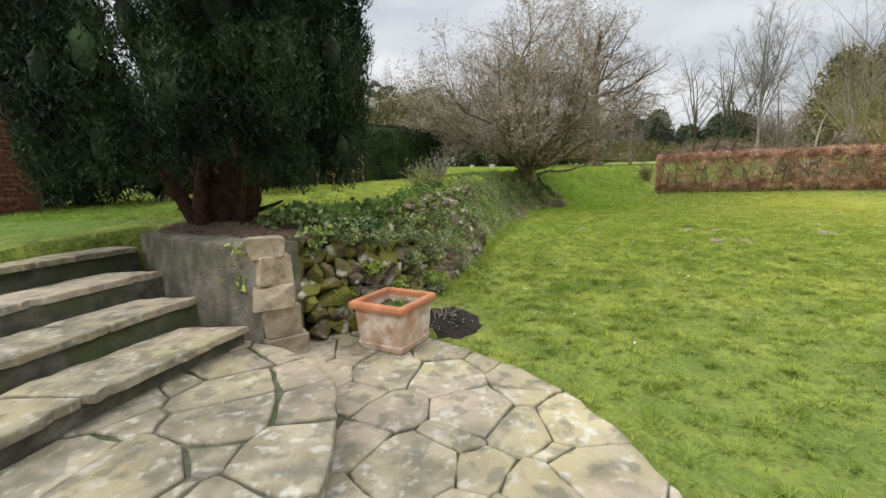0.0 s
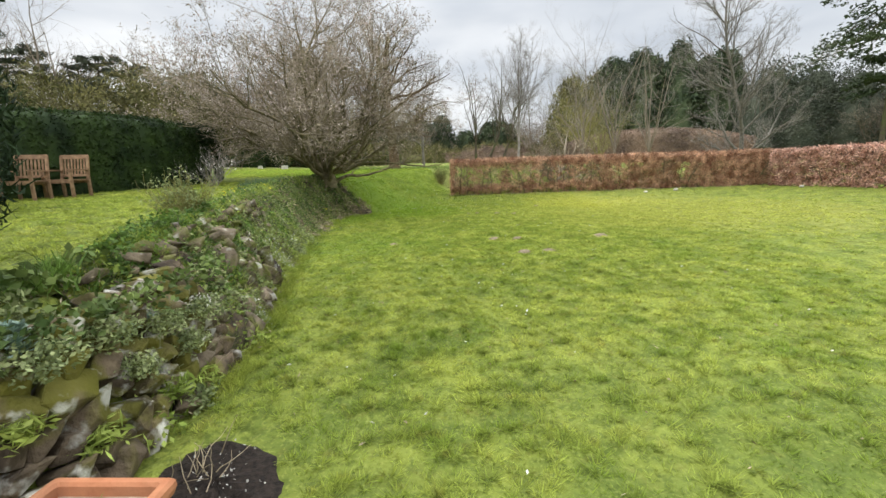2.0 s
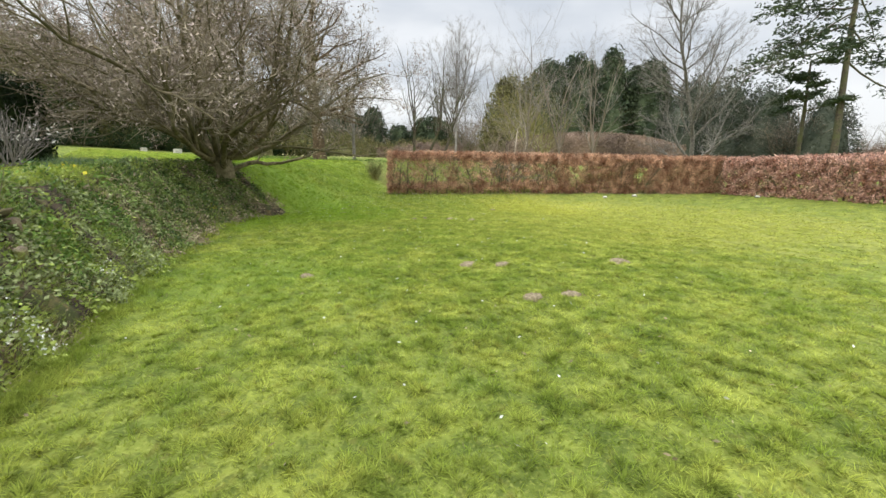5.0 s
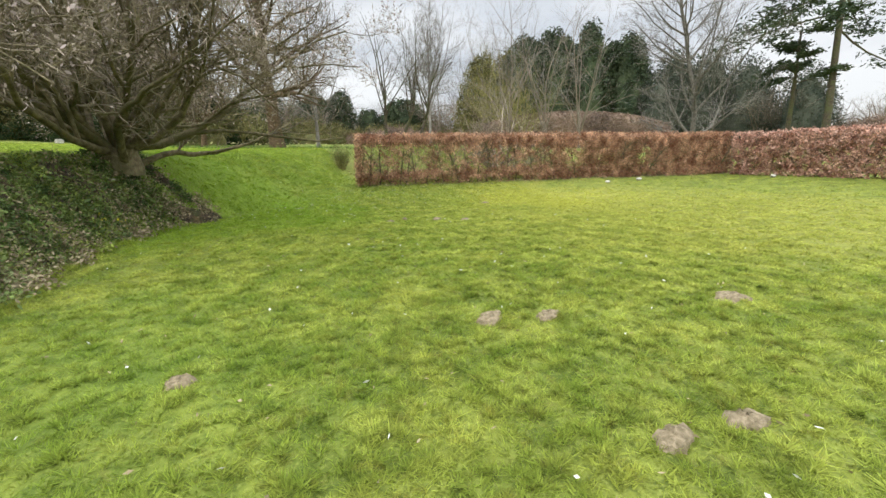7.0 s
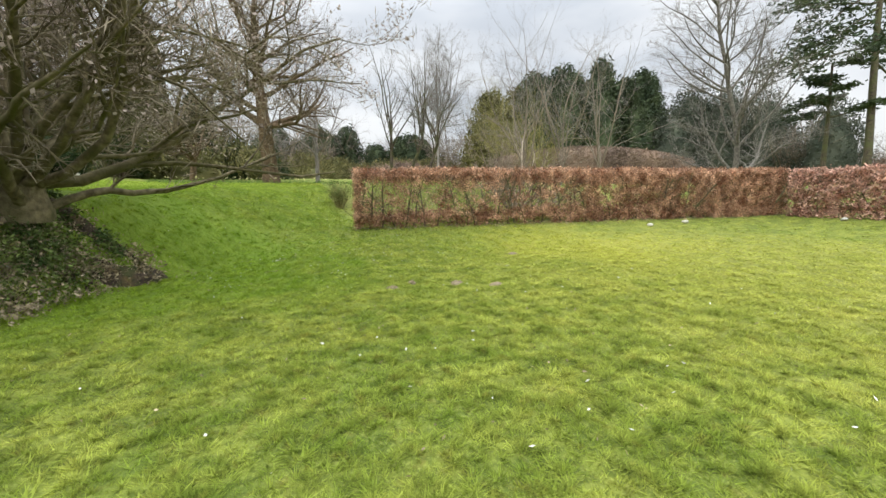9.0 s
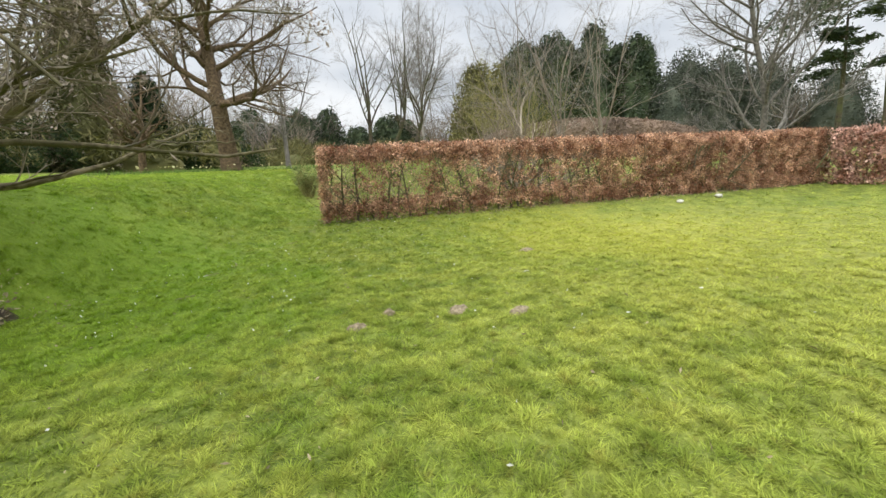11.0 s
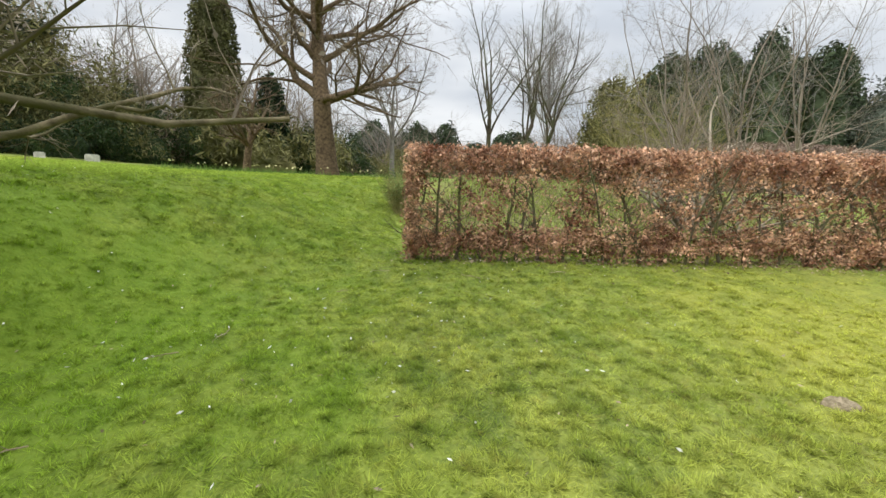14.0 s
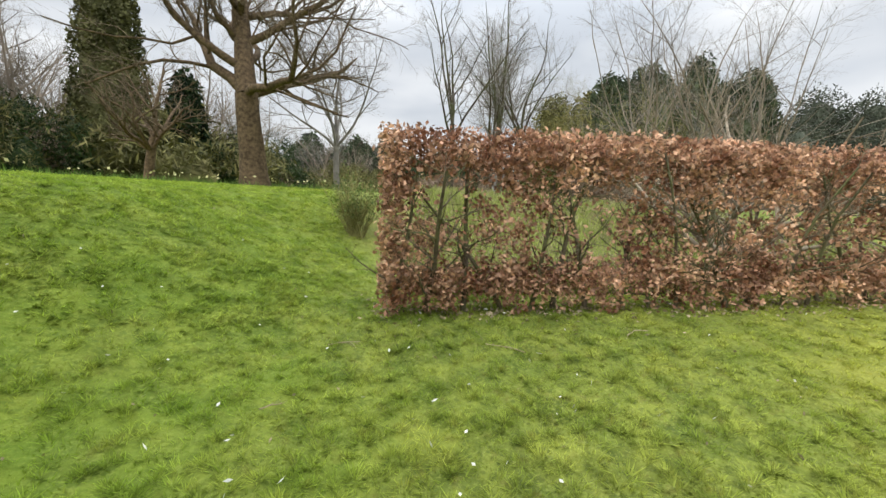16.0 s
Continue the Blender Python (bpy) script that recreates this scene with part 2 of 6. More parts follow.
M_beech = material("dead_beech_leaves", (0.21, 0.092, 0.048), (0.68, 0.44, 0.29), 2.6, 0.6, 0, island=0.6, translucent=0.25,
                   extra=[(7.0, 0.55, 0.65, 0.7, (0.58, 0.39, 0.25), 3.0), (1.3, 0.50, 0.60, 0.5, (0.20, 0.08, 0.045), 9.0)])
M_beech_pale = material("faded_beech_leaves", (0.31, 0.155, 0.105), (0.66, 0.44, 0.35), 2.6, 0.6, 0, island=0.6, translucent=0.25)
M_pine_grey = material("hazy_pine_needles", (0.048, 0.060, 0.042), (0.090, 0.100, 0.070), 0.6, 0.9, 0, island=0.2)
M_bank_soil = material("bank_soil", (0.022, 0.017, 0.012), (0.085, 0.062, 0.040), 9, 0.95, 1.0, bump_scale=28,
                       extra=[(2.2, 0.50, 0.60, 0.7, (0.06, 0.075, 0.02), 4.0), (6.0, 0.56, 0.66, 0.6, (0.17, 0.12, 0.05), 7.0)])
M_bank = material("bank_weeds", (0.19, 0.26, 0.045), (0.42, 0.49, 0.12), 3, 0.8, 0, island=0.35, translucent=0.25)
M_far_twig = material("far_twigs", (0.15, 0.125, 0.095), (0.27, 0.225, 0.175), 0.3, 0.9, 0, island=0.3)
M_magtwig = material("magnolia_twigs", (0.15, 0.12, 0.075), (0.35, 0.295, 0.225), 0.7, 0.9, 0, island=0.35)
M_stem = material("beech_stems", (0.07, 0.055, 0.035), (0.18, 0.145, 0.10), 10, 0.9, 0.5, big=3, big_color=(0.12, 0.13, 0.05))
M_green = material("low_leaves", (0.06, 0.12, 0.022), (0.17, 0.27, 0.05), 3, 0.65, 0, island=0.4, translucent=0.2)
M_moss = material("moss", (0.11, 0.15, 0.018), (0.26, 0.29, 0.045), 4, 0.9, 0, island=0.3, translucent=0.1)
M_bluegreen = material("blue_green_leaves", (0.06, 0.10, 0.055), (0.14, 0.20, 0.10), 4, 0.7, 0, island=0.3, translucent=0.15)
M_rosette = material("pale_rosette_leaves", (0.17, 0.25, 0.19), (0.42, 0.52, 0.42), 9, 0.6, 0, island=0.3)
M_cream = material("cream_petals", (0.5, 0.47, 0.2), (0.7, 0.66, 0.35), 4, 0.7, 0)
M_ivy = material("ivy_leaves", (0.055, 0.095, 0.025), (0.20, 0.26, 0.07), 3, 0.65, 0, island=0.4, translucent=0.1)
M_greygreen = material("grey_green_leaves", (0.15, 0.19, 0.075), (0.34, 0.38, 0.17), 5, 0.7, 0, island=0.35, translucent=0.1)
M_dead = material("dry_leaves", (0.22, 0.175, 0.10), (0.46, 0.385, 0.26), 5, 0.85, 0, island=0.4, translucent=0.1)
M_white = material("white_petals", (0.7, 0.7, 0.64), (0.85, 0.84, 0.8), 5, 0.7, 0, translucent=0.2)
M_yellow = material("yellow_flowers", (0.55, 0.48, 0.03), (0.75, 0.62, 0.05), 5, 0.7, 0, island=0.2)
M_teak = material("weathered_teak", (0.20, 0.12, 0.07), (0.34, 0.22, 0.13), 12, 0.75, 0.4)
M_pale = material("pale_stone", (0.40, 0.39, 0.34), (0.60, 0.58, 0.52), 9, 0.8, 0.4)


# ---- helpers for meshes ----
def raw_mesh(name, verts, faces, mat, smooth=False):
    """A mesh from arrays; faces of one arity as an array, or a list of tuples."""
    me = bpy.data.meshes.new(name)
    verts = np.asarray(verts, dtype=np.float32)
    if isinstance(faces, np.ndarray):
        k, n = faces.shape[1], faces.shape[0]
        me.vertices.add(len(verts))
        me.vertices.foreach_set("co", verts.ravel())
        me.loops.add(n * k)
        me.loops.foreach_set("vertex_index", faces.astype(np.int32).ravel())
        me.polygons.add(n)
        me.polygons.foreach_set("loop_start", np.arange(0, n * k, k, dtype=np.int32))
        me.update(calc_edges=True)
    else:
        me.from_pydata(verts.tolist(), [], faces)
        me.update()
    me.materials.append(mat)
    if smooth:
        me.polygons.foreach_set("use_smooth", np.ones(len(me.polygons), dtype=bool))
    return me


def part_of(name, me, parent, label="", kind=""):
    ob = new(name, me)
    ob.parent = parent
    return tagged(ob, label, kind=kind)


def thing(name, at, label, category, group="", kind=""):
    ob = new(name)
    ob.location = at
    return tagged(ob, label, category, group, kind)


def bm_mesh(name, bm, mat, smooth=False):
    me = bpy.data.meshes.new(name)
    bm.to_mesh(me)
    bm.free()
    me.materials.append(mat)
    if smooth:
        for p in me.polygons:
            p.use_smooth = True
    return me


def box_bm(bm, size, at, turn=0.0, bevel=0.0, tilt=(0, 0)):
    m = pose(*at, tilt[0], tilt[1], turn) @ Matrix.Diagonal((*size, 1))
    r = bmesh.ops.create_cube(bm, size=1, matrix=m)
    if bevel:
        es = list({e for v in r["verts"] for e in v.link_edges})
        bmesh.ops.bevel(bm, geom=es, offset=bevel, segments=2, affect="EDGES")


def cards(rng, pts, length, width, flat=0.0, droop=0.0):
    """Small pointed leaves at the given points, turned at random. Returns vertices and faces."""
    n = len(pts)
    d = rng.normal(size=(n, 3))
    d[:, 2] = d[:, 2] * (1 - flat) - droop
    d /= np.linalg.norm(d, axis=1, keepdims=True) + 1e-9
    s = np.cross(d, rng.normal(size=(n, 3)))
    s /= np.linalg.norm(s, axis=1, keepdims=True) + 1e-9
    ln_ = (length * rng.uniform(0.6, 1.3, n))[:, None]
    wd = (width * rng.uniform(0.6, 1.3, n))[:, None]
    v = np.empty((n, 4, 3))
    v[:, 0] = pts - d * ln_ * 0.5
    v[:, 1] = pts - s * wd * 0.5
    v[:, 2] = pts + d * ln_ * 0.5
    v[:, 3] = pts + s * wd * 0.5
    return v.reshape(-1, 3), np.arange(n * 4).reshape(n, 4)


def tussocks(rng, x, y, per, reach, tall, width):
    """Small round tufts whose blades arch outwards from each centre."""
    n = len(x) * per
    cx, cy = np.repeat(x, per), np.repeat(y, per)
    size = np.repeat(rng.uniform(0.6, 1.35, len(x)), per)
    a, q = rng.uniform(0, 2 * math.pi, n), rng.random(n) ** 0.6
    bx, by = cx + np.cos(a) * q * reach * 0.6 * size, cy + np.sin(a) * q * reach * 0.6 * size
    z = height(bx, by) + tufts(bx, by) - 0.006
    b = a + rng.normal(0, 0.5, n)
    L = reach * size * (0.35 + 0.75 * q) * rng.uniform(0.7, 1.3, n)
    h = tall * size * (1.15 - 0.6 * q) * rng.uniform(0.7, 1.2, n)
    w = width * rng.uniform(0.7, 1.3, n) * 0.5
    v = np.empty((n, 3, 3))
    side = np.stack([-np.sin(b) * w, np.cos(b) * w, np.zeros(n)], 1)
    p = np.stack([bx, by, z], 1)
    v[:, 0], v[:, 1] = p - side, p + side
    v[:, 2] = p + np.stack([np.cos(b) * L, np.sin(b) * L, h], 1)
    return v.reshape(-1, 3), np.arange(n * 3).reshape(n, 3)


def blades(rng, pts, height, width, lean=0.5):
    """Single upright blades of grass, one triangle each."""
    n = len(pts)
    a = rng.uniform(0, 2 * math.pi, n)
    b = rng.uniform(0, 2 * math.pi, n)
    h = height * rng.uniform(0.5, 1.3, n)
    w = width * rng.uniform(0.7, 1.3, n) * 0.5
    l = lean * h * rng.uniform(0.2, 1.4, n)
    v = np.empty((n, 3, 3))
    v[:, 0] = pts + np.stack([np.cos(a) * w, np.sin(a) * w, np.full(n, -0.004)], 1)
    v[:, 1] = pts - np.stack([np.cos(a) * w, np.sin(a) * w, np.full(n, 0.004)], 1)
    v[:, 2] = pts + np.stack([np.cos(b) * l, np.sin(b) * l, h], 1)
    flip = np.cross(v[:, 1] - v[:, 0], v[:, 2] - v[:, 0])[:, 2] < 0
    v[flip] = v[flip][:, [1, 0, 2]]
    return v.reshape(-1, 3), np.arange(n * 3).reshape(n, 3)


def tubes(lines, sides):
    """Tapered tubes along many polylines: each a pair (points, radii). All lines are handled by their number of points."""
    V, F, off = [], [], 0
    by = {}
    for p, r in lines:
        by.setdefault(len(p), []).append((p, r))
    ang = np.arange(sides) * 2 * math.pi / sides
    ca, sa = np.cos(ang), np.sin(ang)
    for n, group in by.items():
        P = np.array([g[0] for g in group], dtype=float)
        R = np.array([g[1] for g in group], dtype=float)
        T = np.gradient(P, axis=1)
        T /= np.linalg.norm(T, axis=2, keepdims=True) + 1e-9
        ref = np.where(np.abs(T[:, :1, 2:3]) > 0.8, np.array([1.0, 0, 0]), np.array([0, 0, 1.0]))
        ref = np.broadcast_to(ref, T.shape)
        U = np.cross(T, ref)
        U /= np.linalg.norm(U, axis=2, keepdims=True) + 1e-9
        W = np.cross(T, U)
        X = P[:, :, None, :] + R[:, :, None, None] * (U[:, :, None, :] * ca[None, None, :, None] + W[:, :, None, :] * sa[None, None, :, None])
        m = len(group)
        V.append(X.reshape(-1, 3))
        i = np.arange(m)[:, None, None] * n * sides
        j = np.arange(n - 1)[None, :, None] * sides
        k = np.arange(sides)[None, None, :]
        k2 = (k + 1) % sides
        q = np.stack([i + j + k, i + j + k2, i + j + sides + k2, i + j + sides + k], -1).reshape(-1, 4) + off
        F.append(q)
        off += m * n * sides
    return np.concatenate(V), np.concatenate(F)


def wander(rng, start, direction, length, n, crook, up=0.0):
    """A crooked line of n points that sets out in a direction and bends upwards by up."""
    d = np.array(direction, dtype=float)
    d /= np.linalg.norm(d)
    pts = [np.array(start, dtype=float)]
    step = length / (n - 1)
    for _ in range(n - 1):
        d = d + rng.normal(size=3) * crook + np.array([0, 0, up])
        d /= np.linalg.norm(d)
        pts.append(pts[-1] + d * step)
    return np.array(pts)


def branch_out(rng, parents, count, length, ratio, angle, crook, up, n, first=0.25, lengths=None):
    """Child lines along the parent lines: (points, radii) each."""
    out = []
    for p, r in parents:
        total = np.linalg.norm(np.diff(p, axis=0), axis=1).sum()
        c = max(1, int(round(count * (0.6 + 0.8 * rng.random()))))
        for i in range(c):
            f = first + (1 - first) * (i + rng.random()) / c
            x = f * (len(p) - 1)
            k = min(int(x), len(p) - 2)
            at = p[k] + (p[k + 1] - p[k]) * (x - k)
            rad = r[k] + (r[k + 1] - r[k]) * (x - k)
            d = p[k + 1] - p[k]
            d /= np.linalg.norm(d) + 1e-9
            s = np.cross(d, rng.normal(size=3))
            s /= np.linalg.norm(s) + 1e-9
            a = radians(angle) * rng.uniform(0.6, 1.3)
            dd = d * math.cos(a) + s * math.sin(a)
            L = total * length * (1.15 - 0.6 * f) * rng.uniform(0.6, 1.3)
            line = wander(rng, at, dd, L, n, crook, up)
            r0 = max(rad * ratio, 0.003)
            out.append((line, np.linspace(r0, r0 * 0.35, n)))
    return out


def lines_mesh(name, groups, mat, smooth=True):
    """One mesh of tubes from groups of (lines, sides)."""
    V, F, off = [], [], 0
    for lines, sides in groups:
        if not lines:
            continue
        v, f = tubes(lines, sides)
        V.append(v)
        F.append(f + off)
        off += len(v)
    return raw_mesh(name, np.concatenate(V), np.concatenate(F), mat, smooth)


# ---- the lie of the land ----
# foot of the bank between the lower lawn and the upper one: x, y and the bank's width there
FOOT = np.array([(-4.0, -9, 0.3), (-3.65, -1.0, 0.3), (-3.6, 2.6, 0.3), (-3.4, 3.9, 0.3), (-3.25, 4.35, 0.3), (-3.0, 4.4, 0.3), (-2.6, 4.15, 0.3), (-1.75, 3.6, 0.3), (-1.3, 3.6, 0.35), (-0.75, 3.95, 0.4), (-0.35, 4.6, 0.45), (0.02, 5.36, 0.7), (0.4, 6.3, 0.8), (0.8, 8.3, 0.8), (1.2, 9.9, 0.85), (2.4, 14.2, 1.0),
                 (3.2, 16.6, 1.1), (4.1, 18.2, 0.95), (6.0, 19.4, 1.6), (8.4, 20.9, 3.4), (10.9, 23.1, 3.0), (12.6, 24.5, 4.0), (16.0, 24.4, 6.0), (24.0, 21.6, 8.0), (60.0, 4.0, 10.0)])
HEDGE = np.array([(11.37, 22.45), (14.3, 20.95), (17.8, 19.45), (28.0, 14.75)])
HEDGE_B = np.array([(27.6, 14.5), (26.6, 10.5), (24.6, 6.0), (22.2, 1.5), (20.0, -3.5)])


def smooth01(t):
    t = np.clip(t, 0, 1)
    return t * t * (3 - 2 * t)


def line_distance(x, y, line):
    """Distance to a polyline, positive on its left, and the share of the way along each of its pieces."""
    best = np.full(x.shape, 1e9)
    sign = np.ones(x.shape)
    width = np.zeros(x.shape)
    for a, b in zip(line[:-1], line[1:]):
        dx, dy = b[0] - a[0], b[1] - a[1]
        L = math.hypot(dx, dy)
        t = np.clip(((x - a[0]) * dx + (y - a[1]) * dy) / L ** 2, 0, 1)
        px, py = x - a[0] - t * dx, y - a[1] - t * dy
        d = np.hypot(px, py)
        m = d < best - 1e-9
        best = np.where(m, d, best)
        sign = np.where(m, np.sign(dx * py - dy * px), sign)
        if len(a) > 2:
            width = np.where(m, a[2] + (b[2] - a[2]) * t, width)
    return best * sign, width


def raw_height(x, y):
    x, y = np.atleast_1d(np.asarray(x, float)), np.atleast_1d(np.asarray(y, float))
    u, w = line_distance(x, y, FOOT)
    up = 1.02 + 0.04 * (np.clip(y, -10, 60) - 3) + 0.05 * np.clip(8 - x, 0, 40) * smooth01((y - 18) / 25)
    up = np.minimum(np.maximum(up, 2.0 * smooth01((x - 8) / 12)), 3.6)
    d, _ = line_distance(x, y, HEDGE)
    d2, _ = line_distance(x, y, HEDGE_B)
    near = np.minimum(np.abs(d), np.abs(d2))
    rise = 0.42 * np.clip(1 - near / 4.5, 0, 1) ** 2
    beyond = (d > 0) & (y > 8)
    low = 0.13 + np.where(beyond, 0.42, rise)
    low = low + np.where(beyond, np.clip(np.abs(d) * 0.02, 0, 0.5), 0)
    s = u / w
    t = np.where(w < 2, np.clip(s, 0, 1), smooth01(s))
    z = low + (up - low) * t
    z = z + 0.02 * np.sin(x * 1.3 + 0.7 * np.sin(y * 0.9)) * np.sin(y * 1.1 + 0.5) * (w >= 0)
    return z


def softened():
    """The far bank on a half-metre grid, smoothed."""
    gx, gy = np.arange(-20, 40, 0.5), np.arange(12, 60, 0.5)
    X, Y = np.meshgrid(gx, gy)
    Z = raw_height(X.ravel(), Y.ravel()).reshape(X.shape)
    for _ in range(5):
        Z[1:-1, 1:-1] = (Z[1:-1, 1:-1] * 2 + Z[:-2, 1:-1] + Z[2:, 1:-1] + Z[1:-1, :-2] + Z[1:-1, 2:]) / 6
    return gx, gy, Z


SOFT = softened()


def height(x, y):
    """Height of the turf."""
    x, y = np.atleast_1d(np.asarray(x, float)), np.atleast_1d(np.asarray(y, float))
    z = raw_height(x, y)
    gx, gy, G = SOFT
    fx, fy = np.clip((x - gx[0]) / 0.5, 0, len(gx) - 1.001), np.clip((y - gy[0]) / 0.5, 0, len(gy) - 1.001)
    i, j = fx.astype(int), fy.astype(int)
    u, v = fx - i, fy - j
    s = G[j, i] * (1 - u) * (1 - v) + G[j, i + 1] * u * (1 - v) + G[j + 1, i] * (1 - u) * v + G[j + 1, i + 1] * u * v
    w = smooth01((y - 19.6) / 2.4) * smooth01((58 - y) / 4) * smooth01((x + 18) / 4) * smooth01((38 - x) / 4)
    return z * (1 - w) + s * w


def tufts(x, y):
    """The turf's small humps."""
    r = np.random.default_rng(404)
    z = np.zeros(np.shape(x))
    for i in range(14):
        k, a, p = r.uniform(5, 22), r.uniform(0, 2 * math.pi), r.uniform(0, 6.3)
        z += np.abs(np.sin(k * (x * math.cos(a) + y * math.sin(a)) + p + 1.5 * np.sin(1.7 * y + i) * 0.6 + np.sin(1.3 * x - i))) / (k ** 0.5)
    return 0.032 * (z - 2.6)


def H(x, y):
    return float(height(x, y)[0])


# outlines of the lower and the upper paving, both convex and counter-clockwise
OUTER = [(-3.0, -1.3), (-1.3, -1.25), (-0.4, -0.95), (0.3, -0.3), (0.72, 0.4), (0.94, 1.1), (1.0, 1.6), (0.94, 2.05), (0.78, 2.5), (0.55, 2.85), (0.28, 3.15), (-0.1, 3.5), (-0.5, 3.75), (-1.0, 3.85), (-1.5, 3.8), (-3.0, 3.4)]
INNER = [(-2.6, -0.6), (-1.7, -0.55), (-1.2, -0.2), (-0.82, 0.4), (-0.6, 1.05), (-0.53, 1.6), (-0.58, 2.05), (-0.7, 2.45), (-0.92, 2.78), (-1.22, 3.05), (-1.6, 3.22), (-2.4, 3.3)]


def inside(x, y, poly):
    ok = np.ones(np.shape(x), dtype=bool)
    for (x1, y1), (x2, y2) in zip(poly, poly[1:] + poly[:1]):
        ok &= (x2 - x1) * (y - y1) - (y2 - y1) * (x - x1) > 0
    return ok


def build_ground():
    def axis(lo, hi, step, far):
        fine = np.arange(lo, hi + 1e-6, step)
        g, s = [], step
        x = hi
        while x < far:
            s *= 1.25
            x += s
            g.append(x)
        g2, s, x = [], step, lo
        while x > -far:
            s *= 1.25
            x -= s
            g2.append(x)
        return np.array(g2[::-1] + list(fine) + g)
    xs, ys = axis(-6, 28, 0.09, 900), axis(-3, 34, 0.09, 900)
    X, Y = np.meshgrid(xs, ys)
    Z = height(X.ravel(), Y.ravel())
    x, y = X.ravel(), Y.ravel()
    Z = Z + tufts(x, y)
    # the turf stops at the paving and under the steps
    u, _ = line_distance(x, y, FOOT)
    sunk = inside(x, y, OUTER) | ((x < -0.6) & (u < 0.0) & (y < 3.6) & (y > -6))
    Z = np.where(sunk, np.minimum(Z, 0.05), Z)
    n, m = len(xs), len(ys)
    i = np.arange(n - 1)[None, :] + np.arange(m - 1)[:, None] * n
    F = np.stack([i, i + 1, i + n + 1, i + n], -1).reshape(-1, 4)
    ob = new("ground", raw_mesh("ground", np.stack([x, y, Z], 1), F, M_lawn, True))
    tagged(ob, "worn mossy green lawn rising by a bank to an upper lawn", "lawn", kind="structure")


build_ground()


# ---- trees ----
def foliage_core(rng, radius_at, h, z0, seg=14, rings=10, mat=None, name="inner_foliage"):
    """A closed uneven column or mound that fills a dense crown."""
    V, F = [], []
    for j in range(rings + 1):
        f = j / rings
        for i in range(seg):
            a = 2 * math.pi * i / seg
            r = radius_at(f) * (0.86 + 0.16 * rng.random())
            V.append((r * math.cos(a), r * math.sin(a), z0 + h * f))
    for j in range(rings):
        for i in range(seg):
            k = (i + 1) % seg
            F.append((j * seg + i, j * seg + k, (j + 1) * seg + k, (j + 1) * seg + i))
    F.append(tuple(range(seg))[::-1])
    F.append(tuple(rings * seg + i for i in range(seg)))
    return raw_mesh(name, V, F, mat, True)


def crown_points(rng, n, radius_at, h, z0, lumps=40, lump_size=0.3):
    """Points in clumps near the outside of a crown."""
    f = rng.random(lumps)
    a = rng.uniform(0, 2 * math.pi, lumps)
    rr = np.array([radius_at(v) for v in f]) * rng.uniform(0.82, 1.05, lumps)
    c = np.stack([rr * np.cos(a), rr * np.sin(a), z0 + h * f], 1)
    k = rng.integers(0, lumps, n)
    d = rng.normal(size=(n, 3))
    d /= np.linalg.norm(d, axis=1, keepdims=True)
    s = lump_size * rng.uniform(0.6, 1.3, lumps)
    return c[k] + d * (s[k] * rng.uniform(0.55, 1.0, n) ** 0.5)[:, None] * np.array([1, 1, 1.5])


def conifer(name, seed, at, h, r, mat, label, category, n=5000, card=0.35, shape=0.6, base=0.0, lumps=160, lump=None, group="", trunk=True):
    """A dense evergreen: trunk, dark inner mass and many small sprays."""
    rng = np.random.default_rng(seed)
    root = thing(name, at, label, category, group)

    def radius_at(f):
        return r * (min(1, 0.55 + f * 3)) * max(0.03, (1 - f ** (1 / max(shape, 0.05)))) ** 0.55

    if trunk:
        part_of("trunk", lines_mesh("trunk", [([(np.array([(0, 0, -0.3), (0, 0, base + h * 0.3), (0.02, 0, h * 0.8)]), np.array([r * 0.11, r * 0.09, 0.03]))], 8)], M_bark), root)
    part_of("inner_foliage", foliage_core(rng, lambda f: radius_at(f) * 0.82, (h - base) * 0.96, base, mat=mat), root)
    p = crown_points(rng, n, radius_at, h - base, base, lumps, lump or r * 0.28)
    v, f = cards(rng, p, card, card * 0.45)
    part_of("crown", raw_mesh("crown", v, f, mat), root, kind="stuff")
    return root


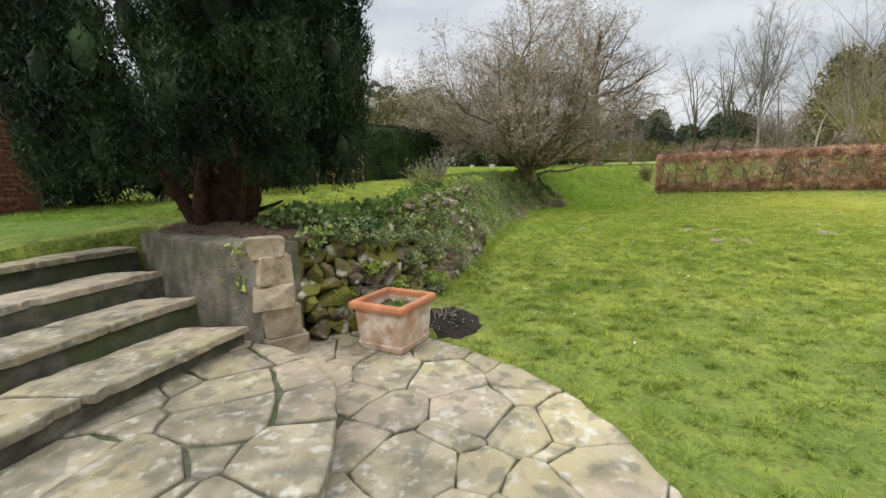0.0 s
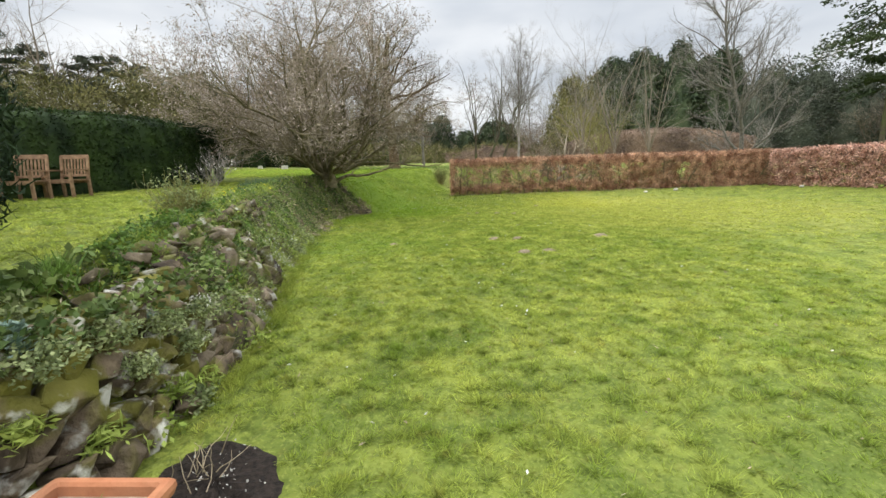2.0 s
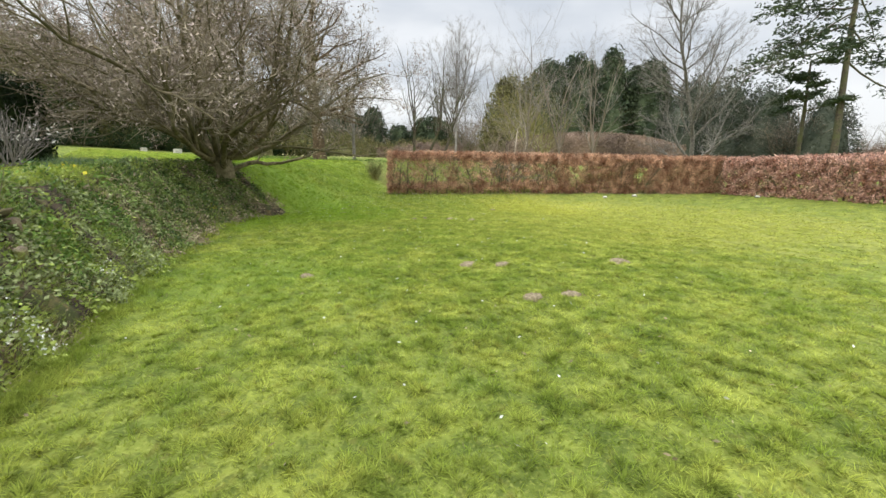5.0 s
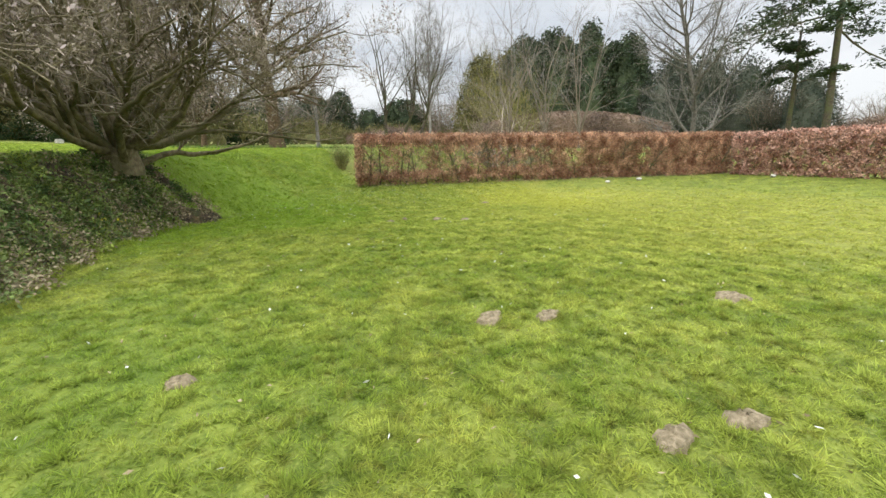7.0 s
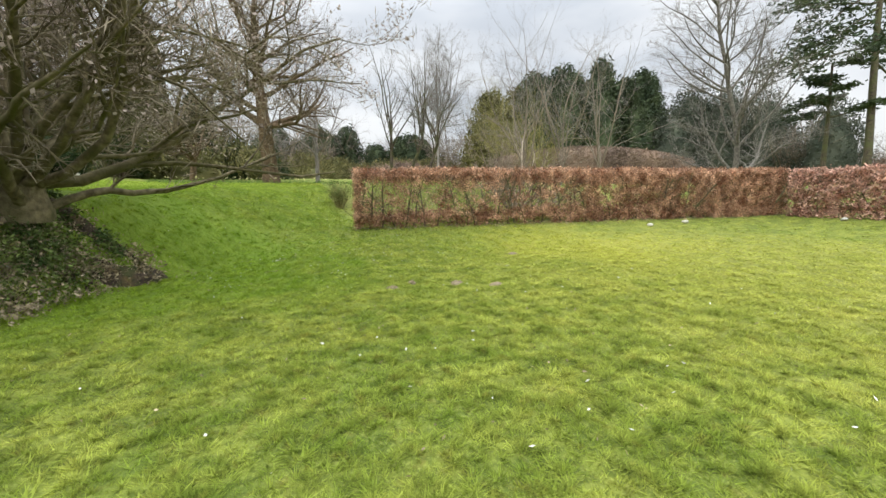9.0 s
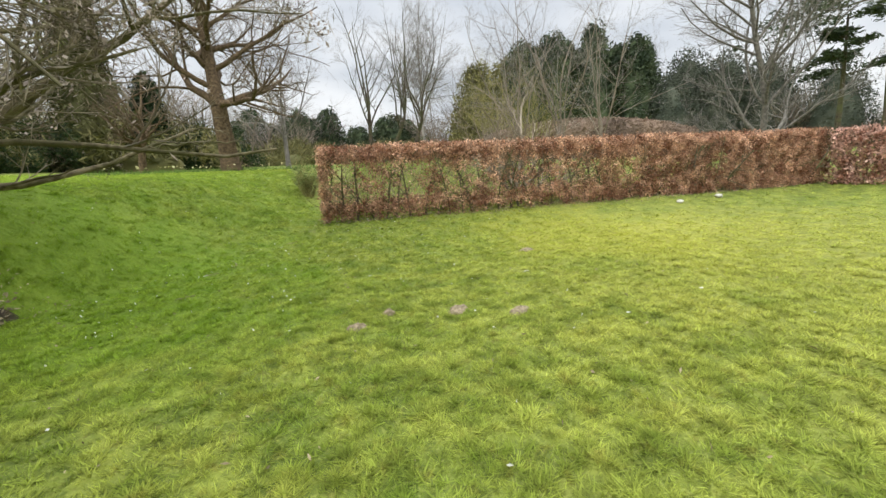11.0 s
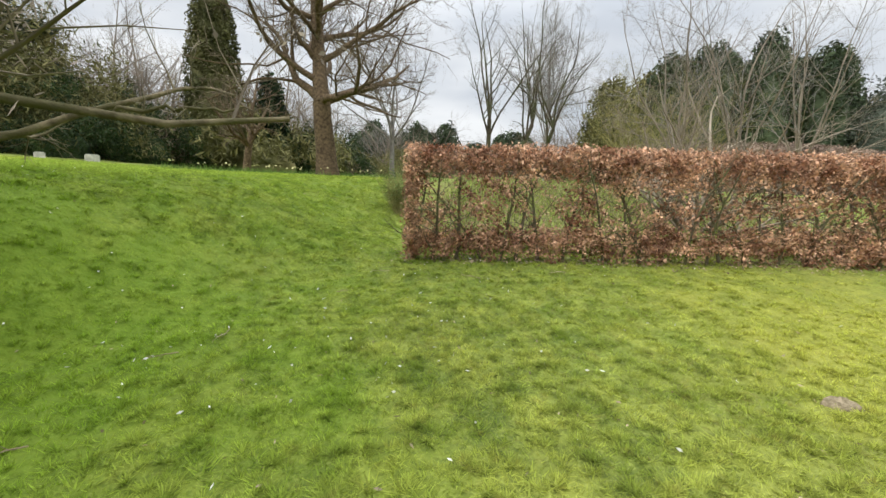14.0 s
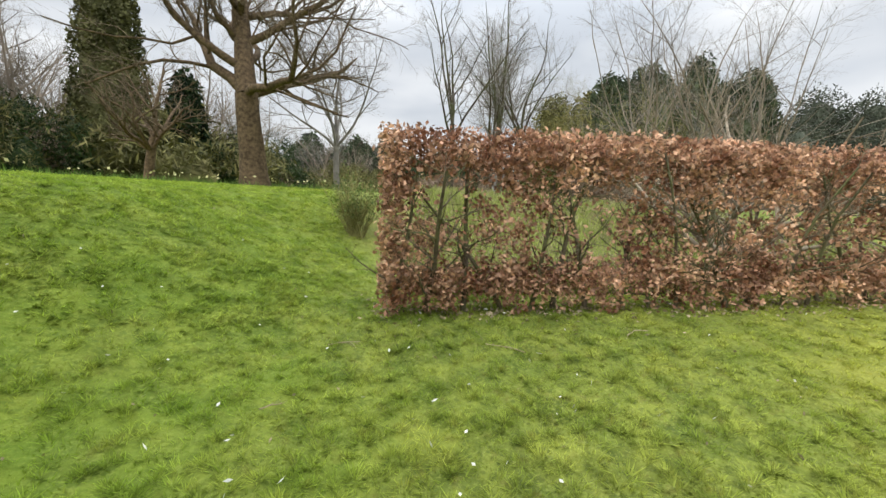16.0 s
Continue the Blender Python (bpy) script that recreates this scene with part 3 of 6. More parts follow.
def bare_tree(name, seed, at, h, label, trunk_r=0.2, trunk_h=0.25, forks=6, spread=50, levels=(7, 7, 6), bark=None, twig=None, category="tree", group="", crook=0.12, up=0.04,
              ratio=0.6, limb_len=0.75, twig_sides=3, lean=(0, 0), buds=0, bud_size=0.05, bud_mat=None, length=(0.5, 0.5, 0.42), limb_angles=None, clear=-9.0, thick=0.5, leader=0.0, flare=1.5, shoots=0):
    """A leafless tree: trunk, limbs, and twigs by repeated branching."""
    rng = np.random.default_rng(seed)
    root = thing(name, at, label, category, group)
    th = h * trunk_h
    tr = wander(rng, (0, 0, -0.25), (lean[0], lean[1], 1), th + 0.25, 5, 0.04)
    rr = np.array([flare, 1.12, 1.0, 0.92, 0.88]) * trunk_r
    limbs = []
    if leader:
        # one main stem goes on upwards and carries the limbs along its length
        up_line = wander(rng, tr[-1] - np.array([0, 0, 0.02]), (-0.12, 0.05, 1), h * leader, 10, 0.09, 0.03)
        limbs.append((up_line, np.linspace(trunk_r * 0.86, trunk_r * 0.2, 10)))
    for i in range(forks):
        a = 2 * math.pi * (i + rng.uniform(-0.25, 0.25)) / forks
        s = radians(spread * rng.uniform(0.45, 1.25)) if i else radians(6)
        if limb_angles:
            a, s = radians(limb_angles[i][0]), radians(limb_angles[i][1])
        d = (math.sin(s) * math.cos(a), math.sin(s) * math.sin(a), math.cos(s))
        L = (h - th) * limb_len * rng.uniform(0.85, 1.2) * (1.2 if s < 0.3 else 1)
        start = tr[-1 if i < 3 else -2] - np.array([0, 0, 0.02])
        r0 = trunk_r * thick * (1.24 if i < 2 else 1)
        if leader:
            j = min(int(9 * (i / forks) ** 1.1 * 0.9), 8)
            a = i * 2.4 + rng.uniform(-0.3, 0.3)
            s = radians(rng.uniform(0.5, 1.2) * spread)
            d = (math.sin(s) * math.cos(a), math.sin(s) * math.sin(a), math.cos(s))
            start, L = limbs[0][0][j], h * limb_len * rng.uniform(0.75, 1.1) * (1 - 0.45 * i / forks)
            r0 *= 1 - 0.5 * i / forks
        limbs.append((wander(rng, start, d, L, 9, crook, up), np.linspace(r0, r0 * 0.16, 9)))
    b1 = branch_out(rng, limbs, levels[0], length[0], ratio, 48, crook, up, 6, 0.15)
    b1 = [b for b in b1 if b[0][-1, 2] > clear]
    b2 = branch_out(rng, b1, levels[1], length[1], ratio, 45, crook, up, 5, 0.15)
    b2 = [b for b in b2 if b[0][-1, 2] > clear]
    b3 = branch_out(rng, b2, levels[2], length[2] * 1.4, 0.6, 40, crook, up, 3, 0.1)
    b3 = [b for b in b3 if b[0][-1, 2] > clear]
    part_of("trunk", lines_mesh("trunk", [([(tr, rr)], 12)], bark), root)
    for limb in limbs:
        part_of("limb", lines_mesh("limb", [([limb], 7)], bark), root)
    part_of("branch_mass", lines_mesh("branch_mass", [(b1, 5)], bark), root, kind="stuff")
    part_of("twig_mass", lines_mesh("twig_mass", [(b2, 3), (b3, twig_sides)], twig), root, kind="stuff")
    if buds:
        ends = np.array([p[0][-1] for p in b3] + [p[0][1] for p in b3] + [p[0][-1] for p in b2])
        k = rng.integers(0, len(ends), buds)
        pts = ends[k] + rng.normal(size=(buds, 3)) * 0.05
        v, f = cards(rng, pts, bud_size, bud_size * 0.5)
        part_of("bud_mass", raw_mesh("bud_mass", v, f, bud_mat), root, kind="stuff")
    if shoots:
        pts = ends[rng.integers(0, len(ends), shoots)] + rng.normal(size=(shoots, 3)) * np.array([0.16, 0.16, 0.12])
        v, f = cards(rng, pts, 0.26, 0.017)
        part_of("shoot_mass", raw_mesh("shoot_mass", v, f, twig), root, kind="stuff")
    return root


def extra_limb(root, pts, r0, r1, seed, bark, twig, n=9):
    """A long crooked limb along given points of the garden, with its twigs."""
    rng = np.random.default_rng(seed)
    o = np.array(root.location)
    p = np.array(pts, float) - o
    cum = np.concatenate([[0], np.cumsum(np.linalg.norm(np.diff(p, axis=0), axis=1))])
    s = np.linspace(0, cum[-1], 16)
    q = np.stack([np.interp(s, cum, p[:, i]) for i in range(3)], 1)
    q[1:-1] = (q[:-2] + q[1:-1] * 2 + q[2:]) / 4 + rng.normal(size=(14, 3)) * 0.02
    limb = (q, np.linspace(r0, r1, 16))
    b = [q for q in branch_out(rng, [limb], n, 0.22, 0.5, 60, 0.16, 0.06, 5, 0.15) if q[0][-1, 2] + o[2] > 1.9]
    b2 = [q for q in branch_out(rng, b, 6, 0.5, 0.55, 50, 0.14, 0.03, 4, 0.1) if q[0][-1, 2] + o[2] > 1.7]
    b3 = branch_out(rng, b2, 3, 0.6, 0.6, 45, 0.12, 0.03, 3, 0.1)
    part_of("limb", lines_mesh("limb", [([limb], 8)], bark), root)
    part_of("branch_mass", lines_mesh("branch_mass", [(b, 4)], bark), root, kind="stuff")
    part_of("twig_mass", lines_mesh("twig_mass", [(b2, 3), (b3, 3)], twig), root, kind="stuff")


def g(x, y, dz=0.0):
    return (x, y, H(x, y) + dz)


# the magnolia at the end of the bank
magnolia = bare_tree("magnolia_tree", 3, g(3.9, 19.3), 7.1, "old multi-stemmed magnolia with pale buds and low crooked limbs", 0.40, 0.045, 18, 68, (13, 8, 9),
                     M_bark_mag, M_magtwig, crook=0.21, up=0.06, limb_len=0.88, clear=0.55, thick=0.22, flare=1.15, shoots=16000, buds=32000, bud_size=0.075, bud_mat=M_bud)
extra_limb(magnolia, [(4.2, 19.3, 1.5), (4.9, 19.6, 1.85), (5.5, 20.0, 1.75), (6.1, 20.3, 1.82), (7.0, 20.5, 2.08), (7.95, 20.55, 2.48), (8.45, 20.9, 2.76), (8.75, 20.5, 2.6)], 0.075, 0.010, 5, M_bark_mag, M_magtwig, 7)
extra_limb(magnolia, [(7.6, 20.5, 2.33), (8.2, 20.3, 2.38), (8.9, 19.9, 2.36)], 0.025, 0.008, 6, M_bark_mag, M_magtwig, 5)
extra_limb(magnolia, [(4.0, 19.4, 1.6), (4.5, 20.4, 2.9), (5.3, 21.6, 3.9), (6.6, 22.4, 4.5), (7.6, 22.6, 4.9)], 0.09, 0.02, 8, M_bark_mag, M_magtwig, 12)
extra_limb(magnolia, [(4.0, 19.0, 1.6), (3.9, 17.9, 2.4), (4.3, 16.8, 2.8), (5.0, 15.9, 3.3)], 0.09, 0.015, 7, M_bark_mag, M_magtwig, 12)
# the oak on the upper lawn
bare_tree("oak_tree", 8, g(12.0, 32.6, -0.12), 11.5, "leafless oak with a straight brown trunk and wide crooked limbs", 0.37, 0.25, 16, 64, (10, 8, 8), M_bark_oak, M_twig_brown, crook=0.21, up=0.06, clear=2.3, thick=0.40, ratio=0.42, limb_len=0.60, leader=0.6)
bare_tree("young_tree", 12, g(15.3, 34.5), 8.5, "slender leafless young tree beside the oak", 0.11, 0.28, 6, 48, (6, 6, 5), M_twig_grey, M_twig_grey, crook=0.1)
bare_tree("young_tree", 13, g(9.2, 37.6), 5.5, "small leafless tree with a short trunk near the cypress", 0.16, 0.3, 7, 60, (7, 6, 5), M_bark_oak, M_twig_brown, crook=0.16)
bare_tree("bare_tree", 21, g(28.9, 16.9), 15, "large leafless tree with a straight grey trunk behind the beech hedge", 0.15, 0.12, 22, 62, (10, 8, 8), M_bark_grey, M_twig_grey, crook=0.13, up=0.09, ratio=0.5, limb_len=0.36, thick=0.5, length=(0.42, 0.45, 0.42), leader=0.78)
for i, (x, y) in enumerate(((60, 60), (66, 52), (70, 42), (57, 64))):
    bare_tree("tall_bare_tree", 220 + i, g(x, y), 19.5 - i, "tall leafless tree rising behind the conifer belt", 0.2, 0.25, 8, 28, (8, 7, 6), M_twig_grey, M_twig_grey, group="tall bare trees", crook=0.09, up=0.05)
bare_tree("birch_tree", 30, g(36.5, 49.5), 20.5, "tall slender leafless birch in the distance", 0.15, 0.25, 9, 13, (14, 9, 8), M_twig_grey, M_twig_grey, crook=0.06, up=0.05, limb_len=0.62, length=(0.3, 0.45, 0.4))
for i, (x, y, s, h) in enumerate(((18.6, 31.4, 41, 7.8), (19.6, 31.6, 42, 8.2), (20.6, 31.0, 43, 8.0))):
    bare_tree("slender_tree", s, g(x, y), h, "thin dark leafless tree with rising stems behind the hedge", 0.10, 0.34, 5, 24, (6, 6, 5), M_bark, M_twig_grey, group="slender trees", crook=0.1, up=0.04,
              lean=((0, 0), (0.3, -0.1), (0.4, 0.0))[i])
conifer("cypress_tree", 50, g(7.8, 44.5), 10.8, 1.6, M_cypress, "tall dense columnar cypress on the upper lawn", "tree", 22000, 0.20, 0.42, -0.2, 700, lump=0.26)
conifer("cypress_tree", 51, g(10.9, 46.0), 6.0, 1.1, M_yew, "small dark columnar yew beside the tall cypress", "tree", 5000, 0.3, 0.5, 0.0, 160)
# evergreen belt beyond the near hedge
prng = np.random.default_rng(600)
olive_cone = conifer("evergreen_tree", 58, g(52.5, 56.0), 12.0, 4.2, M_olive, "broad olive-green evergreen at the end of the conifer belt", "tree", 9000, 0.55, 0.6, 0.0, 260, group="olive evergreens")
for x, y, k in ((55.5, 53.5, 1.05), (52.0, 52.0, 0.8)):
    copy_thing(olive_cone, pose(*g(x, y), 0, 0, 70 * k) @ Matrix.Diagonal((k, k, k, 1)))
kinds = [conifer("conifer_tree", 60 + i, g(54.0 + 2.2 * i, 50.0 - 4.3 * i), 14.3 + 0.6 * i, 2.9, M_conifer, "tall dark green conifer in the belt beyond the hedge", "tree", 5200, 0.5, 0.5, 0.0, 170, group="conifer belt")
         for i in range(3)]
broad = [conifer("broad_evergreen", 66 + i, g(66.0 + 2.5 * i, 33.5 - 4 * i, -0.3), 10.5 + i, 4.2, M_pine_grey, "broad grey-green evergreen at the thinner end of the conifer belt", "tree", 9000, 0.34, 0.6, 0.0, 300, group="broad evergreens")
         for i in range(2)]
for i in range(26):
    f = i / 25
    x, y = 55 + 16 * f + prng.normal() * 1.6, 49 - 27 * f + prng.normal() * 1.2
    if f < 0.52:
        k = 0.95 + prng.uniform(-0.06, 0.05)
        copy_thing(kinds[i % 3], pose(*g(x, y, -0.3), 0, 0, prng.uniform(0, 360)) @ Matrix.Diagonal((k, k, k, 1)))
        copy_thing(kinds[(i + 1) % 3], pose(*g(x + 2.0, y + 1.5, -0.3), 0, 0, prng.uniform(0, 360)) @ Matrix.Diagonal((k, k, k * 1.02, 1)))
    elif i % 2:
        k = 0.95 + prng.uniform(-0.15, 0.12)
        copy_thing(broad[i // 2 % 2], pose(*g(x, y, -0.3), 0, 0, prng.uniform(0, 360)) @ Matrix.Diagonal((k, k, k, 1)))


def layered_pine(name, seed, at, h, r0, label, boughs, first, reach, droop, clumps=26, card=0.5, group="", toward=None, dense=1.0, needles=None):
    """A pine: a bare trunk with flat layered boughs of needles."""
    rng = np.random.default_rng(seed)
    root = thing(name, at, label, "tree", group)
    t = wander(rng, (0, 0, -0.3), (rng.normal() * 0.04, rng.normal() * 0.04, 1), h, 9, 0.03)
    part_of("trunk", lines_mesh("trunk", [([(t, np.linspace(r0, r0 * 0.3, 9))], 9)], M_bark), root)
    P, lines = [], []
    for i in range(boughs):
        f = first + (1 - first) * (i + rng.random() * 0.6) / boughs
        k = min(int(f * 8), 7)
        s = t[k] + (t[k + 1] - t[k]) * (f * 8 - k)
        a = rng.uniform(0, 2 * math.pi) if toward is None or rng.random() < 0.35 else radians(toward + rng.uniform(-35, 35))
        L = reach * (1.15 - 0.75 * f) * rng.uniform(0.6, 1.2)
        b = wander(rng, s, (math.cos(a), math.sin(a), droop + rng.normal() * 0.1), L, 7, 0.10, 0.0)
        lines.append((b, np.linspace(r0 * 0.3, 0.02, 7)))
        for _ in range(int(clumps * dense)):
            q = rng.uniform(0.3, 1.0) * 6
            j = min(int(q), 5)
            c = b[j] + (b[j + 1] - b[j]) * (q - j) + rng.normal(size=3) * np.array([0.10, 0.10, 0.035]) * L
            P.append(c + rng.normal(size=(14, 3)) * np.array([0.42, 0.42, 0.14]) * card * 1.6)
    part_of("bough_mass", lines_mesh("bough_mass", [(lines, 5)], M_bark), root)
    v, f = cards(rng, np.concatenate(P), card, card * 0.35, flat=0.5)
    part_of("needle_mass", raw_mesh("needle_mass", v, f, needles or M_conifer), root, kind="stuff")
    return root


layered_pine("scots_pine", 90, g(48.4, 14.5), 25, 0.28, "tall pine with flat drooping layered boughs", 22, 0.38, 12, -0.28, 34, 0.40, toward=150)
layered_pine("scots_pine", 91, g(49.4, 17.0), 9.5, 0.22, "smaller leaning pine with a flat crown", 10, 0.55, 5, 0.1, 20, 0.4)
for i in range(12):
    x, y = -17 + 1.6 * i + prng.normal() * 0.5, 42 + prng.normal() * 2.5 + 0.3 * i
    layered_pine("pine_tree", 92 + i, g(x, y), 9.3 - 0.22 * i + prng.uniform(-0.5, 0.5), 0.12, "bare-trunked pine with a ragged grey-green crown beyond the clipped hedge", 11, 0.60, 2.9, 0.45, 16, 0.26, group="pine row", needles=M_pine_grey)



# ---- woods and scrub in the distance ----
def scrub_mound(name, seed, at, r, h, mat, label, n, card, group):
    rng = np.random.default_rng(seed)
    root = thing(name, at, label, "bush", group)
    C = []
    for i in range(46):
        a, q = rng.uniform(0, 2 * math.pi), rng.random() ** 0.5
        C.append((r * q * math.cos(a), r * q * math.sin(a), h * (1 - q ** 2) ** 0.5 * rng.uniform(0.25, 0.9)))
    C = np.array(C)
    k = rng.integers(0, 46, n)
    d = rng.normal(size=(n, 3))
    d /= np.linalg.norm(d, axis=1, keepdims=True)
    p = C[k] + d * rng.uniform(0.3, 1.0, n)[:, None] * np.array([r * 0.26, r * 0.26, h * 0.22])
    p[:, 2] = np.abs(p[:, 2])
    v, f = cards(rng, p, card, card * 0.16, droop=-0.5)
    part_of("spray_mass", raw_mesh("spray_mass", v, f, mat), root, kind="stuff")
    part_of("inner_foliage", foliage_core(rng, lambda f: r * 0.45 * math.sqrt(max(0.01, 1 - f * f)), h * 0.45, -0.2, mat=mat), root)
    return root


def scatter(first, places, seed, lo=0.8, hi=1.25):
    rng = np.random.default_rng(seed)
    for x, y in places:
        k = rng.uniform(lo, hi)
        copy_thing(first, pose(*g(x, y, -0.1), 0, 0, rng.uniform(0, 360)) @ Matrix.Diagonal((k, k, k * rng.uniform(0.85, 1.15), 1)))


def arc(a0, a1, r0, r1, n, seed):
    """Places on a ring round the garden, bearings in degrees to the right of straight ahead."""
    rng = np.random.default_rng(seed)
    out = []
    for i in range(n):
        a, r = radians(a0 + (a1 - a0) * (i + rng.uniform(0.1, 0.9)) / n), rng.uniform(r0, r1)
        out.append((8 + r * math.sin(a), 14 + r * math.cos(a)))
    return out


russet = scrub_mound("russet_bush", 700, g(44, 66), 4.5, 3.4, M_scrub, "twiggy russet scrub at the edge of the far wood", 5200, 0.5, "russet scrub")
scatter(russet, arc(22, 100, 62, 78, 34, 1), 2)
dull = scrub_mound("olive_bush", 701, g(30, 70), 4.5, 4.5, M_olive, "dull green bush at the edge of the far wood", 5200, 0.5, "green scrub")
scatter(dull, arc(12, 45, 64, 76, 16, 3) + arc(-25, 10, 30, 44, 14, 4), 5)
dark = conifer("dark_evergreen", 702, g(36, 82), 9, 3.0, M_conifer, "rounded dark evergreen in the far wood", "tree", 3600, 0.6, 0.5, 0.0, 110, group="far evergreens")
scatter(dark, arc(14, 38, 74, 82, 12, 6), 8, 0.75, 1.2)
far_a = bare_tree("woodland_tree", 710, g(52, 66), 11.5, "leafless woodland tree in the far wood", 0.2, 0.18, 9, 45, (8, 7, 6), M_far_twig, M_far_twig, group="far wood", crook=0.1)
far_b = bare_tree("woodland_tree", 711, g(30, 80), 13, "leafless woodland tree in the far wood", 0.22, 0.22, 8, 38, (8, 7, 6), M_far_twig, M_twig_grey, group="far wood", crook=0.1)
scatter(far_a, arc(8, 50, 66, 84, 16, 9) + arc(76, 110, 56, 84, 12, 10), 11, 0.6, 0.9)
scatter(far_b, arc(14, 110, 78, 92, 20, 12) + arc(-40, 10, 40, 60, 14, 13), 14, 0.7, 1.1)
# bushes at the back of the upper lawn
big_olive = scrub_mound("garden_evergreen", 720, g(1.0, 41.5), 4.2, 6.4, M_olive, "tall olive-green bushy evergreen on the upper lawn", 12000, 0.34, "bushes behind the upper lawn")
scatter(big_olive, [(-4.5, 39.0), (-9.5, 36.0), (-1.5, 43.0)], 15, 1.15, 1.4)
dark_mound = scrub_mound("dark_bush", 721, g(4.6, 42.5), 2.6, 4.2, M_clipped, "low dark rounded bush on the upper lawn", 8000, 0.26, "bushes behind the upper lawn")
scatter(dark_mound, [(2.2, 38.8), (-1.6, 37.2), (-5.6, 35.6), (11.0, 49.0), (13.5, 48.5), (16.0, 50.0), (-9, 33)], 16, 0.8, 1.1)
bare_tree("spreading_shrub", 740, g(18.9, 22.2), 4.4, "low fan-shaped leafless shrub just behind the beech hedge", 0.13, 0.03, 13, 56, (8, 7, 6), M_magtwig, M_magtwig, crook=0.1, up=0.03)
for i, (x, y, h) in enumerate(((28.2, 29.6, 10.5), (30.2, 27.8, 11.0), (33.0, 26.5, 9.5))):
    bare_tree("light_tree", 741 + i, g(x, y), h, "slim leafless tree with several pale rising stems", 0.10, 0.12, 6, 24, (7, 7, 5), M_far_twig, M_twig_grey, group="slim trees behind the hedge", crook=0.09, up=0.04)
willow = bare_tree("young_willow", 730, g(43.0, 44.0), 11, "yellow-olive twiggy tree in front of the conifers", 0.12, 0.08, 12, 34, (9, 8, 6), M_twig_olive, M_twig_olive, crook=0.08, up=0.05)
copy_thing(willow, pose(*g(32.5, 31.5), 0, 0, 80) @ Matrix.Diagonal((0.62, 0.62, 0.62, 1)))
scatter(far_a, [(-6, 47), (-1, 49), (3.5, 50), (12.5, 53), (-11, 44), (16.0, 56)], 21, 0.7, 0.95)
scatter(russet, [(-5, 45), (0.5, 46.5), (4.5, 47.5), (12.0, 52), (15.5, 53), (-10, 42)], 22, 0.8, 1.0)
# clipped dark hedge on the upper lawn
def straight_hedge(name, line, h, thick, mat, label, n, card, seed, category="hedge", dome=0.0):
    rng = np.random.default_rng(seed)
    line = np.array(line, float)
    mid = line.mean(0)
    z = H(*mid)
    root = thing(name, (mid[0], mid[1], z), label, category)
    V, F, off = [], [], 0
    seg = np.linalg.norm(np.diff(line, axis=0), axis=1)
    cum = np.concatenate([[0], np.cumsum(seg)])
    total = cum[-1]

    def at(s):
        return np.array([np.interp(s, cum, line[:, 0]), np.interp(s, cum, line[:, 1])]).T

    m = max(2, int(total / 0.5))
    ss = np.linspace(0, total, m)
    c = at(ss)
    t = np.gradient(c, axis=0)
    t /= np.linalg.norm(t, axis=1, keepdims=True)
    nrm = np.stack([-t[:, 1], t[:, 0]], 1)
    prof = [(-0.5, 0.0), (-0.5, 0.6), (-0.46, 0.9), (-0.36, 0.985), (0, 1.0), (0.36, 0.985), (0.46, 0.9), (0.5, 0.6), (0.5, 0)]
    def top(s):
        return h - dome * np.abs(2 * s / total - 1) ** 2.5

    for k in range(m):
        gz = H(*c[k]) - z - 0.05
        hk = float(top(ss[k]))
        for u, f in prof:
            j = 0.93 + 0.04 * rng.random()
            q = c[k] + nrm[k] * u * thick * j
            V.append((q[0] - mid[0], q[1] - mid[1], gz + f * hk * 0.98))
    w = len(prof)
    for k in range(m - 1):
        for i in range(w - 1):
            F.append((k * w + i, (k + 1) * w + i, (k + 1) * w + i + 1, k * w + i + 1))
    F.append(tuple(range(w)))
    F.append(tuple((m - 1) * w + i for i in range(w))[::-1])
    part_of("inner_foliage", raw_mesh("inner_foliage", V, F, mat, True), root)
    s = rng.random(n) * total
    s = np.where(rng.random(n) < 0.04, np.where(rng.random(n) < 0.5, 0, total), s)
    cc = at(s)
    i = np.clip(np.searchsorted(ss, s), 0, m - 1)
    nn = nrm[i]
    pr = np.array(prof)
    plen = np.concatenate([[0], np.cumsum(np.hypot(np.diff(pr[:, 0]) * thick, np.diff(pr[:, 1]) * h))])
    q = rng.random(n) * plen[-1]
    u, f = np.interp(q, plen, pr[:, 0]), np.interp(q, plen, pr[:, 1])
    pts = np.stack([cc[:, 0] + nn[:, 0] * u * thick, cc[:, 1] + nn[:, 1] * u * thick, height(cc[:, 0], cc[:, 1]) - 0.03 + f * top(s)], 1)
    pts += rng.normal(size=(n, 3)) * card * 0.35
    v, f = cards(rng, pts - np.array([mid[0], mid[1], z]), card, card * 0.5)
    part_of("foliage", raw_mesh("foliage", v, f, mat), root, kind="stuff")
    return root


straight_hedge("clipped_hedge", [(-7, 13.8), (-3.8, 15.4), (-1.9, 17.3), (-0.5, 21.3)], 2.1, 1.4, M_clipped, "tall clipped dark evergreen hedge behind the benches", 26000, 0.09, 5)
straight_hedge("far_beech_hedge", [(38.5, 42.0), (42.5, 37.5), (46.5, 32), (49.0, 26.5)], 3.6, 5.0, M_scrub, "rounded faded russet beech hedge beyond the near hedge", 30000, 0.2, 6, dome=1.3)


